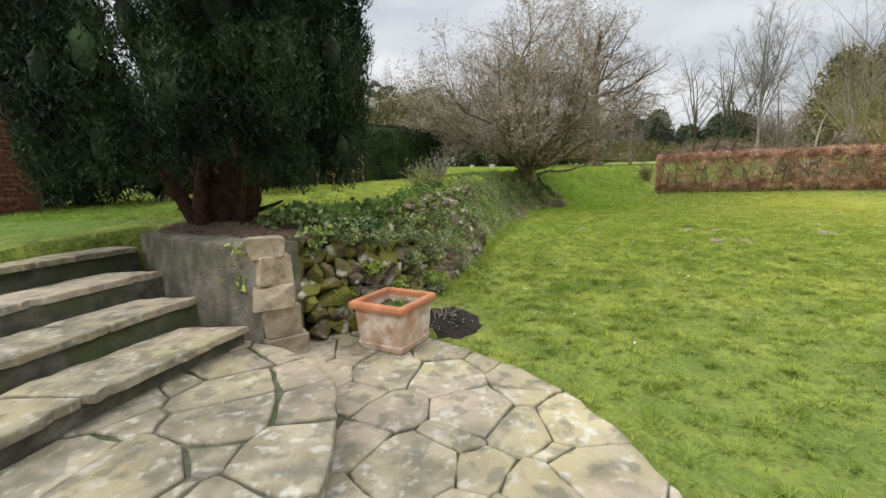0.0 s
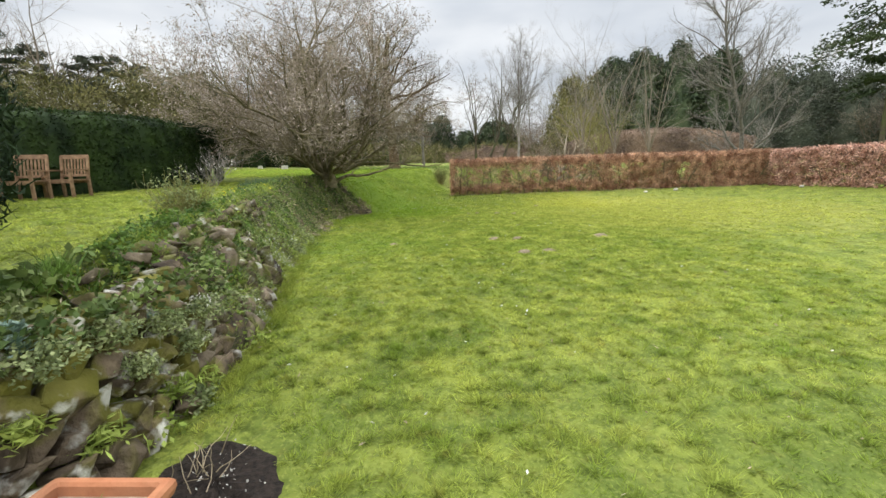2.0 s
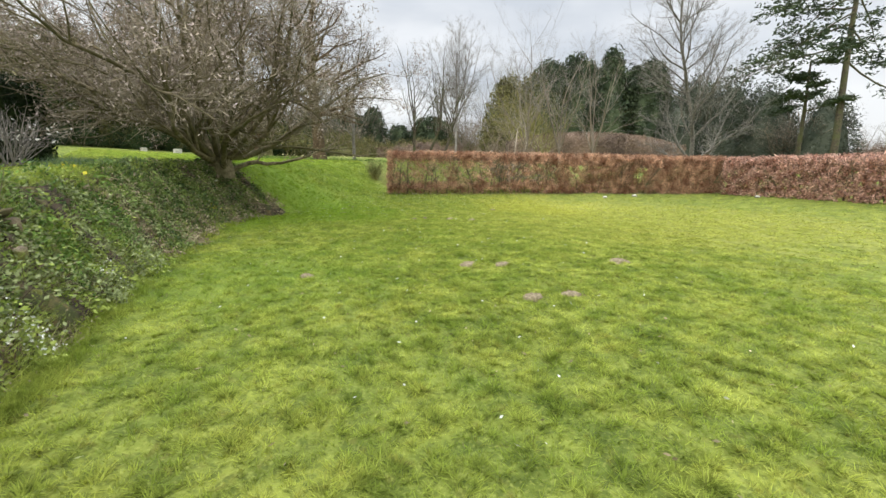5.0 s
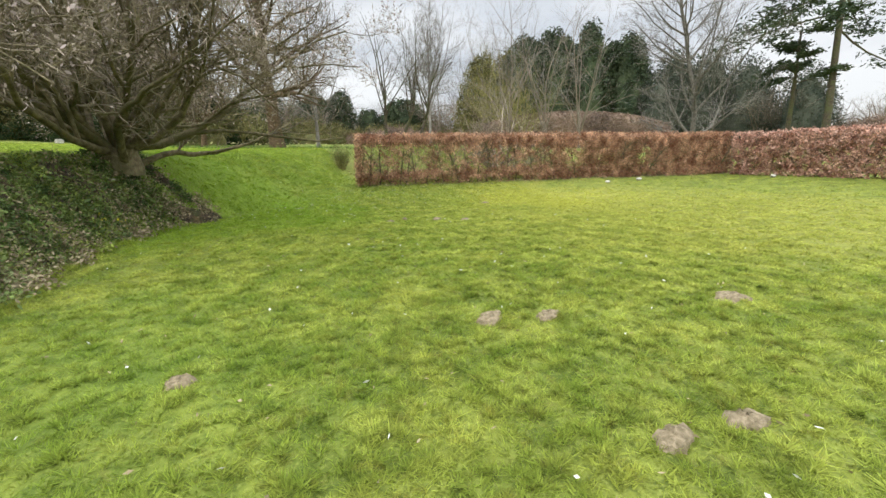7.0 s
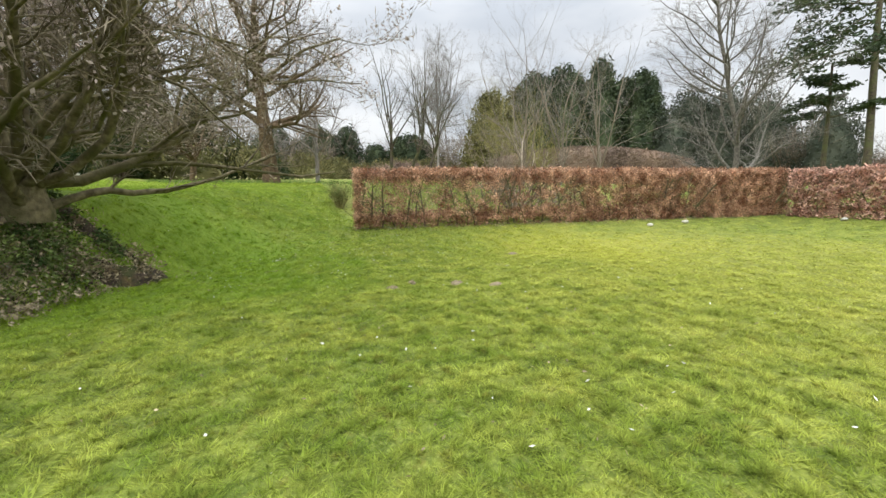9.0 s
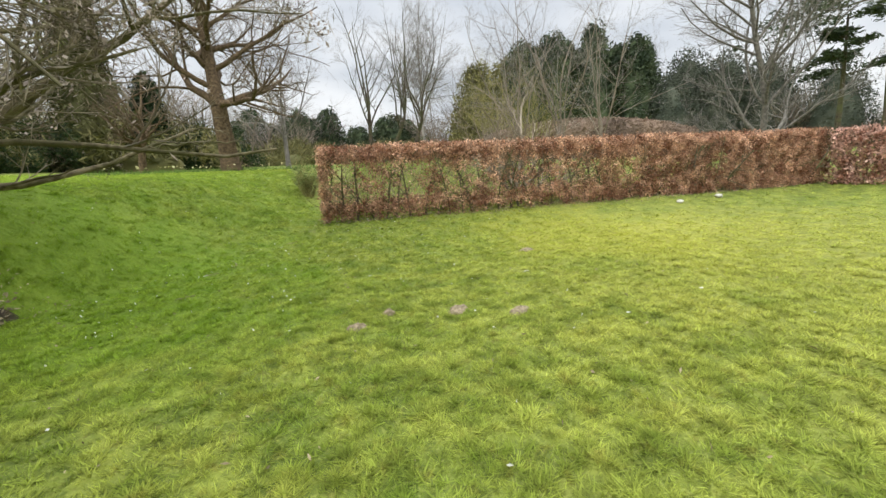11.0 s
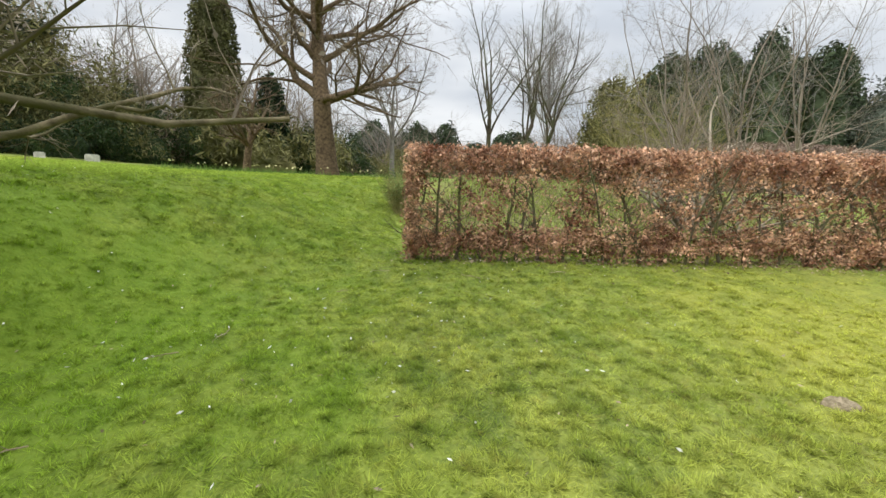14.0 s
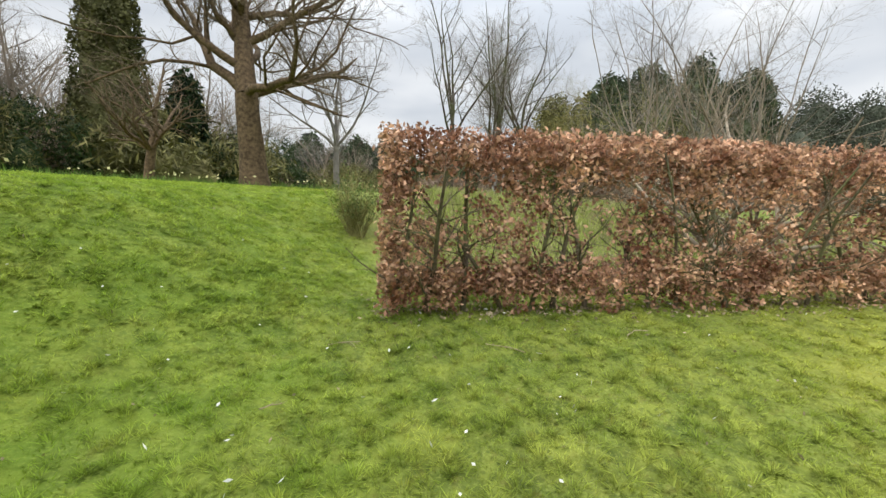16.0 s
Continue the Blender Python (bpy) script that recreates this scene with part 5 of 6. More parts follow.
def build_yew_soil():
    rng = np.random.default_rng(12)
    edge = [(-3.1, 4.45), (-2.6, 4.12), (-1.8, 3.62), (-1.35, 3.6), (-1.0, 3.95), (-0.85, 4.4), (-1.1, 5.0), (-1.6, 5.5), (-2.4, 5.7), (-3.2, 5.4), (-3.4, 4.9)]
    c = (-2.1, 4.6)
    V, F, n = [], [], 44
    for r in range(9):
        for i in range(n):
            f = i / n * len(edge)
            k = int(f)
            a, b = edge[k], edge[(k + 1) % len(edge)]
            x, y = a[0] + (b[0] - a[0]) * (f - k), a[1] + (b[1] - a[1]) * (f - k)
            q = r / 8
            x, y = c[0] + (x - c[0]) * q, c[1] + (y - c[1]) * q
            V.append((x, y, 1.055 + 0.07 * (1 - q ** 2) + rng.normal() * 0.012 - (0.05 if r == 8 else 0) + 0.04 * max(0, y - 4.6)))
    for r in range(8):
        F += [(r * n + i, r * n + (i + 1) % n, (r + 1) * n + (i + 1) % n, (r + 1) * n + i) for i in range(n)]
    tagged(new("soil_bed", raw_mesh("soil_bed", V, F, M_bed)), "bare brown soil under the yew behind the wall", "soil", kind="structure")


build_yew_soil()
build_steps()
build_walls()
build_planter()
build_soil_patch()
build_brick_pier()
first = garden_chair(g(-3.62, 13.9), 166)
copy_thing(first, pose(*g(-3.02, 14.35), 0, 0, 158))


# ---- the yew over the steps ----
def build_yew(name, seed, at, r, h, n, label, lumps, card=0.10, bottom=0.75, gap=None):
    rng = np.random.default_rng(seed)
    root = thing(name, at, label, "tree")
    trunks = []
    for i in range(7):
        a = 2 * math.pi * i / 7 + rng.normal() * 0.2
        s = radians(rng.uniform(12, 34))
        start = (0.16 * math.cos(a), 0.16 * math.sin(a), -0.25)
        d = (math.sin(s) * math.cos(a), math.sin(s) * math.sin(a), math.cos(s))
        trunks.append((wander(rng, start, d, h * rng.uniform(0.2, 0.27), 9, 0.10, 0.06), np.linspace(0.12, 0.03, 9)))
    for t in trunks:
        part_of("stem", lines_mesh("stem", [([t], 10), (branch_out(rng, [t], 9, 0.3, 0.4, 50, 0.1, 0.05, 5, 0.25), 5)], M_yewbark), root)
    part_of("trunk", lines_mesh("trunk", [([(np.array([(0, 0, -0.3), (0, 0, 0.1), (0.02, 0, 0.45), (0, 0, 0.7)]), np.array([0.38, 0.28, 0.25, 0.31]))], 14)], M_yewbark), root)
    # upright plumes of needles
    C, S = [], []
    for i in range(lumps):
        a = rng.uniform(0, 2 * math.pi)
        f = rng.random()
        low_r = 0.88 + 0.12 * min(1, f / 0.1)
        rr = r * low_r * rng.uniform(0.45, 1.0) ** 0.5
        rise = bottom + 0.35 * max(0.0, 1 - rr / r / 0.75) + 0.12 * rng.random()
        C.append((rr * math.cos(a), rr * math.sin(a), rise + (h - bottom) * f * (1 - 0.25 * (rr / r) ** 2)))
        S.append(rng.uniform(0.13, 0.27) * r / 1.75)
    C, S = np.array(C), np.array(S)
    ok = np.array([gap is None or not gap(*c) for c in C])
    C, S = C[ok], S[ok]
    lumps = len(C)
    k = rng.integers(0, lumps, n)
    d = rng.normal(size=(n, 3))
    d /= np.linalg.norm(d, axis=1, keepdims=True)
    pts = C[k] + d * (S[k] * rng.uniform(0.5, 1.05, n))[:, None] * np.array([1, 1, 1.6])
    # the sprays point up and outwards
    V, F, off = [], [], 0
    ico = bmesh.new()
    bmesh.ops.create_icosphere(ico, subdivisions=1, radius=1)
    iv, fi = np.array([v.co for v in ico.verts]), np.array([[v.index for v in q.verts] for q in ico.faces])
    ico.free()
    for c, q in zip(C, S):
        V.append(iv * q * 0.36 * np.array([1, 1, 2.3]) + c)
        F.append(fi + off)
        off += len(iv)
    part_of("inner_foliage", raw_mesh("inner_foliage", np.concatenate(V), np.concatenate(F), M_yew), root, kind="stuff")
    v, f = blades(rng, pts, card, card * 0.34, 1.3)
    part_of("foliage", raw_mesh("foliage", v, f, M_yew), root, kind="stuff")
    return root


build_yew("yew_tree", 31, g(-2.55, 4.9), 1.75, 6.0, 330000, "dense dark upright yew with splayed reddish stems above the steps", 760, 0.056, 0.6,
          lambda x, y, z: x < -1.2 or 0.6 * x + 0.8 * y > 1.3 or abs(x + 0.68 * y + 0.8 + 0.45 * (z - 0.24 * y - 1.6)) < 0.17 and 1.1 < z - 0.24 * y < 2.8)
build_yew("yew_tree", 32, g(-6.6, 10.6), 3.3, 7.0, 70000, "dark bushy yew on the upper lawn beside the brick pier", 420, 0.13, 0.2, lambda x, y, z: z - 0.25 * y > 1.4 and x + 0.65 * y > -0.3 - 0.47 * (z - 0.25 * y - 1.8))


# ---- planting on the bank ----
def bank_points(rng, n, y0, y1, s0, s1):
    """Random points on the bank between two stretches of its foot; s is the share of the bank's width from the foot."""
    seg = FOOT[8:20]
    t = rng.random(n)
    y = y0 + (y1 - y0) * t
    x = np.interp(y, seg[:, 1], seg[:, 0])
    w = np.interp(y, seg[:, 1], seg[:, 2])
    s = rng.uniform(s0, s1, n)
    nx, ny = -0.93, 0.36
    x, y = x + nx * w * s, y + ny * w * s
    return np.stack([x, y, height(x, y)], 1)


def planting(name, seed, pts, mat, card, label, category, ratio=0.5, lift=0.04, upright=False, lean=0.6, group=""):
    rng = np.random.default_rng(seed)
    o = pts.mean(0)
    z = H(o[0], o[1])
    root = thing(name, (o[0], o[1], z), label, category, group, "stuff")
    p = pts - np.array([o[0], o[1], z])
    if upright:
        v, f = blades(rng, p, card, card * ratio, lean)
    else:
        p = p + np.stack([rng.normal(0, lift, len(p)), rng.normal(0, lift, len(p)), rng.uniform(0, lift * 2, len(p))], 1)
        v, f = cards(rng, p, card, card * ratio, flat=0.3)
    part_of(name + "_leafage", raw_mesh(name + "_leafage", v, f, mat), root, kind="stuff")
    return root


def clump(rng, c, r, n, dome=0.5):
    a, q = rng.uniform(0, 2 * math.pi, n), r * rng.random(n) ** 0.5
    x, y = c[0] + q * np.cos(a), c[1] + q * np.sin(a)
    z = height(x, y) + dome * r * np.sqrt(np.clip(1 - (q / r) ** 2, 0, 1)) * rng.random(n) ** 0.4
    return np.stack([x, y, z], 1)


def bank_clumps(rng, count, y0, y1, s0, s1, r0, r1, n, dome):
    out = []
    for c in bank_points(rng, count, y0, y1, s0, s1):
        out.append(clump(rng, c[:2], rng.uniform(r0, r1), n, dome))
    return np.concatenate(out)


rng = np.random.default_rng(77)
def build_bank_soil():
    """The bare earth of the bank, in lumps and hollows."""
    seg = FOOT[8:20]
    ys, ss = np.arange(4.7, 19.3, 0.06), np.linspace(-0.06, 1.10, 24)
    Y, S = np.meshgrid(ys, ss)
    Y, S = Y.ravel(), S.ravel()
    X, W = np.interp(Y, seg[:, 1], seg[:, 0]), np.interp(Y, seg[:, 1], seg[:, 2])
    X, Y0 = X - 0.93 * W * S, Y
    Y = Y + 0.36 * W * S
    r = np.random.default_rng(31)
    lump = np.zeros(len(X))
    for i in range(16):
        k, a, p = r.uniform(3, 17), r.uniform(0, 2 * math.pi), r.uniform(0, 6.3)
        lump += np.sin(k * (S * 0.9 * math.cos(a) + Y0 * math.sin(a)) + p) / k ** 0.5
    edge = smooth01((S + 0.06) / 0.16) * smooth01((1.10 - S) / 0.16)
    out = edge * (0.035 + 0.05 * np.clip(lump, -1.2, 1.6)) - (1 - edge) * 0.03
    Z = height(X, Y) + 0.006 + out * 0.8
    X, Y = X + 0.93 * out * 0.8, Y - 0.36 * out * 0.8
    n = len(ys)
    i = np.arange(n - 1)[None, :] + np.arange(len(ss) - 1)[:, None] * n
    F = np.stack([i, i + n, i + n + 1, i + 1], -1).reshape(-1, 4)
    tagged(new("bank_soil", raw_mesh("bank_soil", np.stack([X, Y, Z], 1), F, M_bank_soil, True)), "dark lumpy earth of the bank between its stones and plants", "earth", kind="structure")


build_bank_soil()
planting("bank_moss", 1, bank_clumps(rng, 110, 4.9, 18.5, 0.0, 1.2, 0.08, 0.26, 330, 0.5), M_moss, 0.03, "mossy green cushions over the stony bank", "moss", lift=0.03)
planting("bank_litter", 2, bank_points(rng, 9000, 4.6, 19.6, -0.12, 1.15), M_dead, 0.045, "dry leaves and dead stalks over the bank", "leaf litter", 0.3, lift=0.05)
planting("bank_herbage", 4, bank_clumps(rng, 115, 4.6, 18.0, -0.1, 1.2, 0.08, 0.3, 200, 0.6), M_bank, 0.06, "leafy green weeds in clumps over the stony bank", "ground cover", lift=0.04)
planting("bank_grey_herbs", 15, bank_clumps(rng, 85, 6.2, 15.5, 0.0, 0.95, 0.12, 0.32, 230, 0.9), M_greygreen, 0.055, "grey-green trailing herbs hanging down the bank", "ground cover", lift=0.03)
planting("bank_deep_herbs", 16, bank_clumps(rng, 100, 5.2, 17.0, 0.3, 1.2, 0.12, 0.32, 260, 0.9), M_green, 0.055, "bright green leafy clumps along the upper edge of the bank", "ground cover", lift=0.03)
planting("bank_earth", 8, bank_points(rng, 7000, 4.9, 19.3, 0.0, 1.1), M_bed, 0.05, "dark crumbled earth between the stones of the bank", "earth", 0.7, lift=0.05)
planting("bank_ivy", 3, bank_clumps(rng, 80, 13.5, 19.2, 0.1, 1.1, 0.2, 0.5, 420, 0.45), M_ivy, 0.075, "dark ivy over the lower end of the bank", "ivy", lift=0.05)
planting("bank_brown_leaves", 6, bank_clumps(rng, 120, 12.5, 19.3, -0.1, 1.05, 0.15, 0.4, 150, 0.4), M_dead, 0.065, "brown dead leaves caught in the ivy of the bank", "leaf litter", 0.5, lift=0.05)
q = bank_points(rng, 260, 5.0, 19.2, 0.0, 1.1)
o = q.mean(0)
stalks = [(wander(rng, p - o, (rng.normal(), rng.normal(), rng.uniform(0.2, 1.2)), rng.uniform(0.2, 0.6), 5, 0.3, -0.05), np.linspace(0.004, 0.002, 5)) for p in q]
root = thing("bramble_stalks", tuple(o), "thin bare arching stalks over the bank", "plant", "", "stuff")
part_of("stalk_mass", lines_mesh("stalk_mass", [(stalks, 3)], M_twig_brown), root, kind="stuff")
planting("grass_tufts", 9, bank_clumps(rng, 300, 5.4, 18.5, 0.0, 1.25, 0.06, 0.18, 110, 0.1), M_bank, 0.15, "arching tufts of grass on the bank", "grass", 0.05, upright=True, lean=1.3)
planting("dead_tufts", 7, bank_clumps(rng, 110, 5.0, 19.0, 0.0, 1.1, 0.05, 0.16, 60, 0.1), M_dead, 0.16, "dead bleached grass tufts on the bank", "grass", 0.04, upright=True, lean=1.6)
planting("ivy_patch", 14, np.concatenate([clump(rng, (-1.45, 4.3), 0.36, 600), clump(rng, (-0.95, 4.8), 0.3, 350), clump(rng, (-0.65, 5.5), 0.3, 300)]), M_ivy, 0.075, "glossy ivy over the top of the rock wall", "ivy", 0.7)
planting("strap_leaves", 5, np.concatenate([clump(rng, (-1.1, 4.4), 0.25, 260), clump(rng, (-0.75, 5.0), 0.25, 260), clump(rng, (-0.3, 6.9), 0.3, 400)]), M_green, 0.14,
         "bright green strap leaves along the wall top", "plant", 0.16, upright=True, lean=1.0)
for i, (x, y, r) in enumerate(((-0.75, 4.5, 0.17), (-0.45, 4.95, 0.14), (-0.28, 5.3, 0.16), (-0.95, 4.2, 0.15), (-0.15, 4.95, 0.12), (0.0, 5.9, 0.15), (-1.15, 4.05, 0.16))):
    planting("alpine_cushion", 10 + i, clump(rng, (x, y), r, 600, 1.0), M_greygreen, 0.05, "low cushion of grey-green leaves on the rock wall", "plant", 0.6, group="cushions on the wall")
def face_clump(rng, c, r, n, squash=0.7):
    d = rng.normal(size=(n, 3))
    d /= np.linalg.norm(d, axis=1, keepdims=True)
    return np.array(c) + d * (r * rng.uniform(0.6, 1.0, n))[:, None] * np.array([1, 1, squash])


for i, (x, y, z, r) in enumerate(((-0.62, 4.12, 0.93, 0.13), (-0.42, 4.48, 0.90, 0.12), (-0.22, 4.95, 0.78, 0.10), (-0.12, 5.15, 0.55, 0.10), (-0.35, 4.62, 0.62, 0.09), (-0.9, 3.95, 0.98, 0.12), (0.02, 5.3, 0.75, 0.14))):
    planting("rock_plant", 110 + i, face_clump(rng, (x, y, z), r, 600), M_greygreen, 0.03, "cushion of pale grey-green leaves growing from the rock wall", "plant", 0.6, group="cushions on the wall")
q = rng.random(700)
wx = np.interp(q, [0, 0.25, 0.5, 0.75, 1], [-1.25, -0.85, -0.52, -0.22, 0.1])
wy = np.interp(q, [0, 0.25, 0.5, 0.75, 1], [3.62, 3.98, 4.40, 5.0, 5.7])
lump = 0.5 + 0.5 * np.sin(q * 31) * np.sin(q * 13 + 1)
wz = 1.1 - rng.random(700) ** 1.6 * (0.05 + 0.2 * lump)
planting("trailing_ivy", 120, np.stack([wx + rng.normal(0, 0.05, 700), wy + rng.normal(0, 0.05, 700), wz], 1), M_ivy, 0.055, "ivy trailing over the top of the rock wall", "ivy", 0.7, lift=0.02)
def rosette_mass(name, seed, at, reach, count, label, mat):
    """Flat-lying rosettes of broad overlapping leaves, each leaf cupped."""
    q = np.random.default_rng(seed)
    root = thing(name, at, label, "plant")
    V, F = [], []
    for _ in range(count):
        a, d = q.uniform(0, 6.283), reach * q.random() ** 0.6
        c = np.array([d * math.cos(a), d * math.sin(a), 0.10 * (1 - (d / reach) ** 2) + q.uniform(-0.01, 0.02)])
        size = q.uniform(0.05, 0.10)
        for k in range(16):
            b = k * 2.4
            t = 0.35 + 0.65 * k / 15
            out, side = np.array([math.cos(b), math.sin(b), 0]), np.array([-math.sin(b), math.cos(b), 0])
            rise = np.array([0, 0, 1.0]) * (1.1 - t) * size
            n = len(V)
            V += [c, c + out * size * t * 0.55 + side * size * 0.26 + rise * 0.6, c + out * size * t + rise, c + out * size * t * 0.55 - side * size * 0.26 + rise * 0.6]
            F.append((n, n + 1, n + 2, n + 3))
    part_of("rosettes", raw_mesh("rosettes", V, F, mat), root, kind="stuff")


rosette_mass("rosette_plant", 1, (-0.52, 5.02, 0.80), 0.22, 42, "cushion of pale blue-green leaf rosettes on the bank wall", M_rosette)
rosette_mass("rosette_plant", 2, (-0.80, 4.25, 0.98), 0.16, 22, "small cushion of blue-green rosettes on top of the wall", M_rosette)
planting("white_arabis", 150, face_clump(rng, (-0.10, 5.64, 0.68), 0.11, 340), M_white, 0.028, "small clump of white flowers on the bank", "flowers", 0.8)
planting("arabis_leaves", 151, face_clump(rng, (-0.12, 5.70, 0.56), 0.14, 500), M_bank, 0.035, "soft green leaves under the white flowers", "plant", 0.6)
for i, (x, y, z, r) in enumerate(((-0.95, 3.82, 0.45, 0.07), (-0.5, 4.25, 0.4, 0.08), (-0.2, 4.8, 0.35, 0.09), (-0.05, 5.1, 0.25, 0.10), (-0.7, 4.0, 0.65, 0.06))):
    planting("wall_fern", 130 + i, face_clump(rng, (x, y, z), r, 160), M_bank, 0.09, "small green fern in the joints of the rock wall", "plant", 0.2, group="ferns in the wall")
q = rng.random(60)
shoot = np.stack([-1.62 + 0.06 * rng.normal(size=60), 3.30 + 0.03 * rng.normal(size=60), 0.65 + 0.42 * q], 1)
planting("wall_creeper", 140, shoot, M_bank, 0.06, "thin green creeper on the side wall by the steps", "plant", 0.5, lift=0.01)
for i, (x, y, r) in enumerate(((0.92, 9.4, 0.26), (1.45, 11.2, 0.16), (0.35, 6.6, 0.12), (0.75, 8.6, 0.12))):
    planting("snowdrop_clump", 20 + i, clump(rng, (x, y), r, 170, 0.9), M_white, 0.03, "clump of small white flowers at the foot of the bank", "flowers", 0.7, group="snowdrops")
for i, (x, y) in enumerate(((0.5, 11.6), (0.3, 10.6), (3.4, 17.4), (3.7, 17.7), (1.0, 13.2))):
    planting("daffodil_clump", 30 + i, clump(rng, (x, y), 0.13, 22, 1.9), M_yellow, 0.06, "clump of yellow daffodils on the upper edge of the bank", "flowers", 0.8, group="daffodils")
    planting("daffodil_leaves", 40 + i, clump(rng, (x, y), 0.16, 120, 0.1), M_green, 0.26, "upright green daffodil leaves", "plant", 0.05, upright=True, lean=0.4, group="daffodil leaves")
planting("blue_green_clump", 50, np.concatenate([clump(rng, (1.0, 14.2), 0.5, 900, 0.3), clump(rng, (1.5, 15.2), 0.4, 700, 0.3)]), M_bluegreen, 0.2, "blue-green bushy clump above the bank", "plant", 0.07, upright=True, lean=0.6)
# the strip of daffodils in leaf by the oak
N = 2000
t = rng.random(N)
px, py = 6.6 + 9.6 * t + rng.normal(0, 0.15, N), 31.4 + 1.2 * np.sin(t * 3.0) + rng.normal(0, 1.0, N)
planting("daffodil_strip", 60, np.stack([px, py, height(px, py)], 1), M_green, 0.2, "long strip of daffodil leaves around the oak", "plant", 0.09, upright=True, lean=0.4)
k = rng.random(N) < 0.035
planting("daffodil_blooms", 61, np.stack([px[k], py[k], height(px[k], py[k]) + 0.22], 1), M_cream, 0.09, "pale yellow daffodil blooms around the oak", "flowers", 0.8)
planting("overhanging_grass", 17, bank_clumps(rng, 130, 5.2, 17.5, 0.92, 1.18, 0.10, 0.24, 260, 0.7), M_blade, 0.10, "soft grass hanging over the top of the bank", "grass", 0.06, upright=True, lean=1.4)
planting("foot_grass", 18, bank_clumps(rng, 150, 5.0, 18.5, -0.2, 0.04, 0.08, 0.2, 140, 0.3), M_blade, 0.10, "long pale grass along the foot of the bank", "grass", 0.06, upright=True, lean=1.2)
# rubble in the bank
V, F, off = [], [], 0
base = rock_mesh(300, M_rock_rubble, "rubble")
bv = np.array([v.co for v in base.vertices])
bf = np.array([p.vertices for p in base.polygons])
pts = np.concatenate([bank_points(rng, 90, 4.9, 10.5, 0.80, 1.10), bank_points(rng, 60, 4.9, 8.5, 0.05, 0.8), bank_points(rng, 80, 8.5, 18.5, 0.3, 1.0)])
for i, p in enumerate(pts):
    s = rng.uniform(0.14, 0.36) if i < 150 else rng.uniform(0.08, 0.2)
    # flat stones along the top, tumbled ones below
    turn = Euler((rng.normal() * 0.25, rng.normal() * 0.25, rng.uniform(-3, 3))) if i < 90 else Euler(rng.uniform(-3, 3, 3))
    m = np.array(turn.to_matrix())
    V.append((bv * np.array([s * 1.2, s * 0.9, s * (0.4 if i < 90 else 0.7)])) @ m.T + p + np.array([0.045, -0.02, 0.055]))
    F.append(bf + off)
    off += len(bv)
bpy.data.meshes.remove(base)
tagged(new("bank_rubble", raw_mesh("bank_rubble", np.concatenate(V), np.concatenate(F), M_rock_rubble)), "half-buried rubble stones in the grassy bank", "stones", kind="stuff")


def shrub(name, seed, at, h, spread, stems, label, mat, leaf_mat, leaf=0.04, leaves=1200, group=""):
    rng = np.random.default_rng(seed)
    root = thing(name, at, label, "shrub", group)
    S = []
    for i in range(stems):
        a, s = rng.uniform(0, 2 * math.pi), radians(spread) * rng.random() ** 0.5
        d = (math.sin(s) * math.cos(a), math.sin(s) * math.sin(a), math.cos(s))
        S.append((wander(rng, (rng.normal() * 0.06, rng.normal() * 0.06, -0.05), d, h * rng.uniform(0.6, 1.1), 6, 0.08, 0.04), np.linspace(0.008, 0.003, 6) * h))
    b = branch_out(rng, S, 6, 0.4, 0.6, 35, 0.1, 0.05, 4, 0.25)
    b2 = branch_out(rng, b, 4, 0.5, 0.6, 35, 0.1, 0.05, 3, 0.2) if h > 1.2 else []
    part_of("stem_mass", lines_mesh("stem_mass", [(S, 4), (b, 3), (b2, 3)], mat), root, kind="stuff")
    if leaves:
        ends = np.array([q[0][-1] for q in b + b2] + [q[0][-2] for q in b])
        p = ends[rng.integers(0, len(ends), leaves)] + rng.normal(size=(leaves, 3)) * 0.03 * h
        v, f = cards(rng, p, leaf, leaf * 0.45)
        part_of("foliage", raw_mesh("foliage", v, f, leaf_mat), root, kind="stuff")
    return root


shrub("garden_shrub", 61, g(-0.3, 8.3), 0.64, 44, 75, "yellow-green twiggy shrub on the edge of the bank", M_twig_olive, M_greygreen, 0.04, 1500)
shrub("flowering_shrub", 62, g(-0.1, 17.0), 1.3, 60, 26, "low open shrub with a few white blooms by the clipped hedge", M_twig_grey, M_white, 0.09, 45)
shrub("hedge_end_shrub", 63, g(12.6, 26.0), 1.15, 34, 90, "grey-green tufted shrub at the end of the beech hedge", M_twig_olive, M_ivy, 0.06, 1400)


# ---- lawn detail ----
def path_points(rng, n, spread):
    """Points on the lawn around the walk."""
    k = np.array([(0.9, 3.0), (1.5, 5.5), (3.6, 8.2), (5.4, 10.6), (7.4, 13.0), (9.0, 16.0), (10.2, 19.5), (10.8, 22.0)])
    t = rng.random(n) * (len(k) - 1)
    i = np.minimum(t.astype(int), len(k) - 2)
    p = k[i] + (k[i + 1] - k[i]) * (t - i)[:, None]
    a = rng.uniform(0, 2 * math.pi, n)
    q = spread * rng.random(n) ** 0.6
    return p[:, 0] + q * np.cos(a) + 0.6, p[:, 1] + q * np.sin(a) + 0.4


def on_lawn(x, y, margin=0.0):
    u, w = line_distance(x, y, FOOT)
    return (~inside(x, y, OUTER)) & ((u < margin) | (y > 19.5)) & ~((x < 0.4) & (y < 4.55) & (y > 3.4) & (x > -0.4)) & (y > -1)


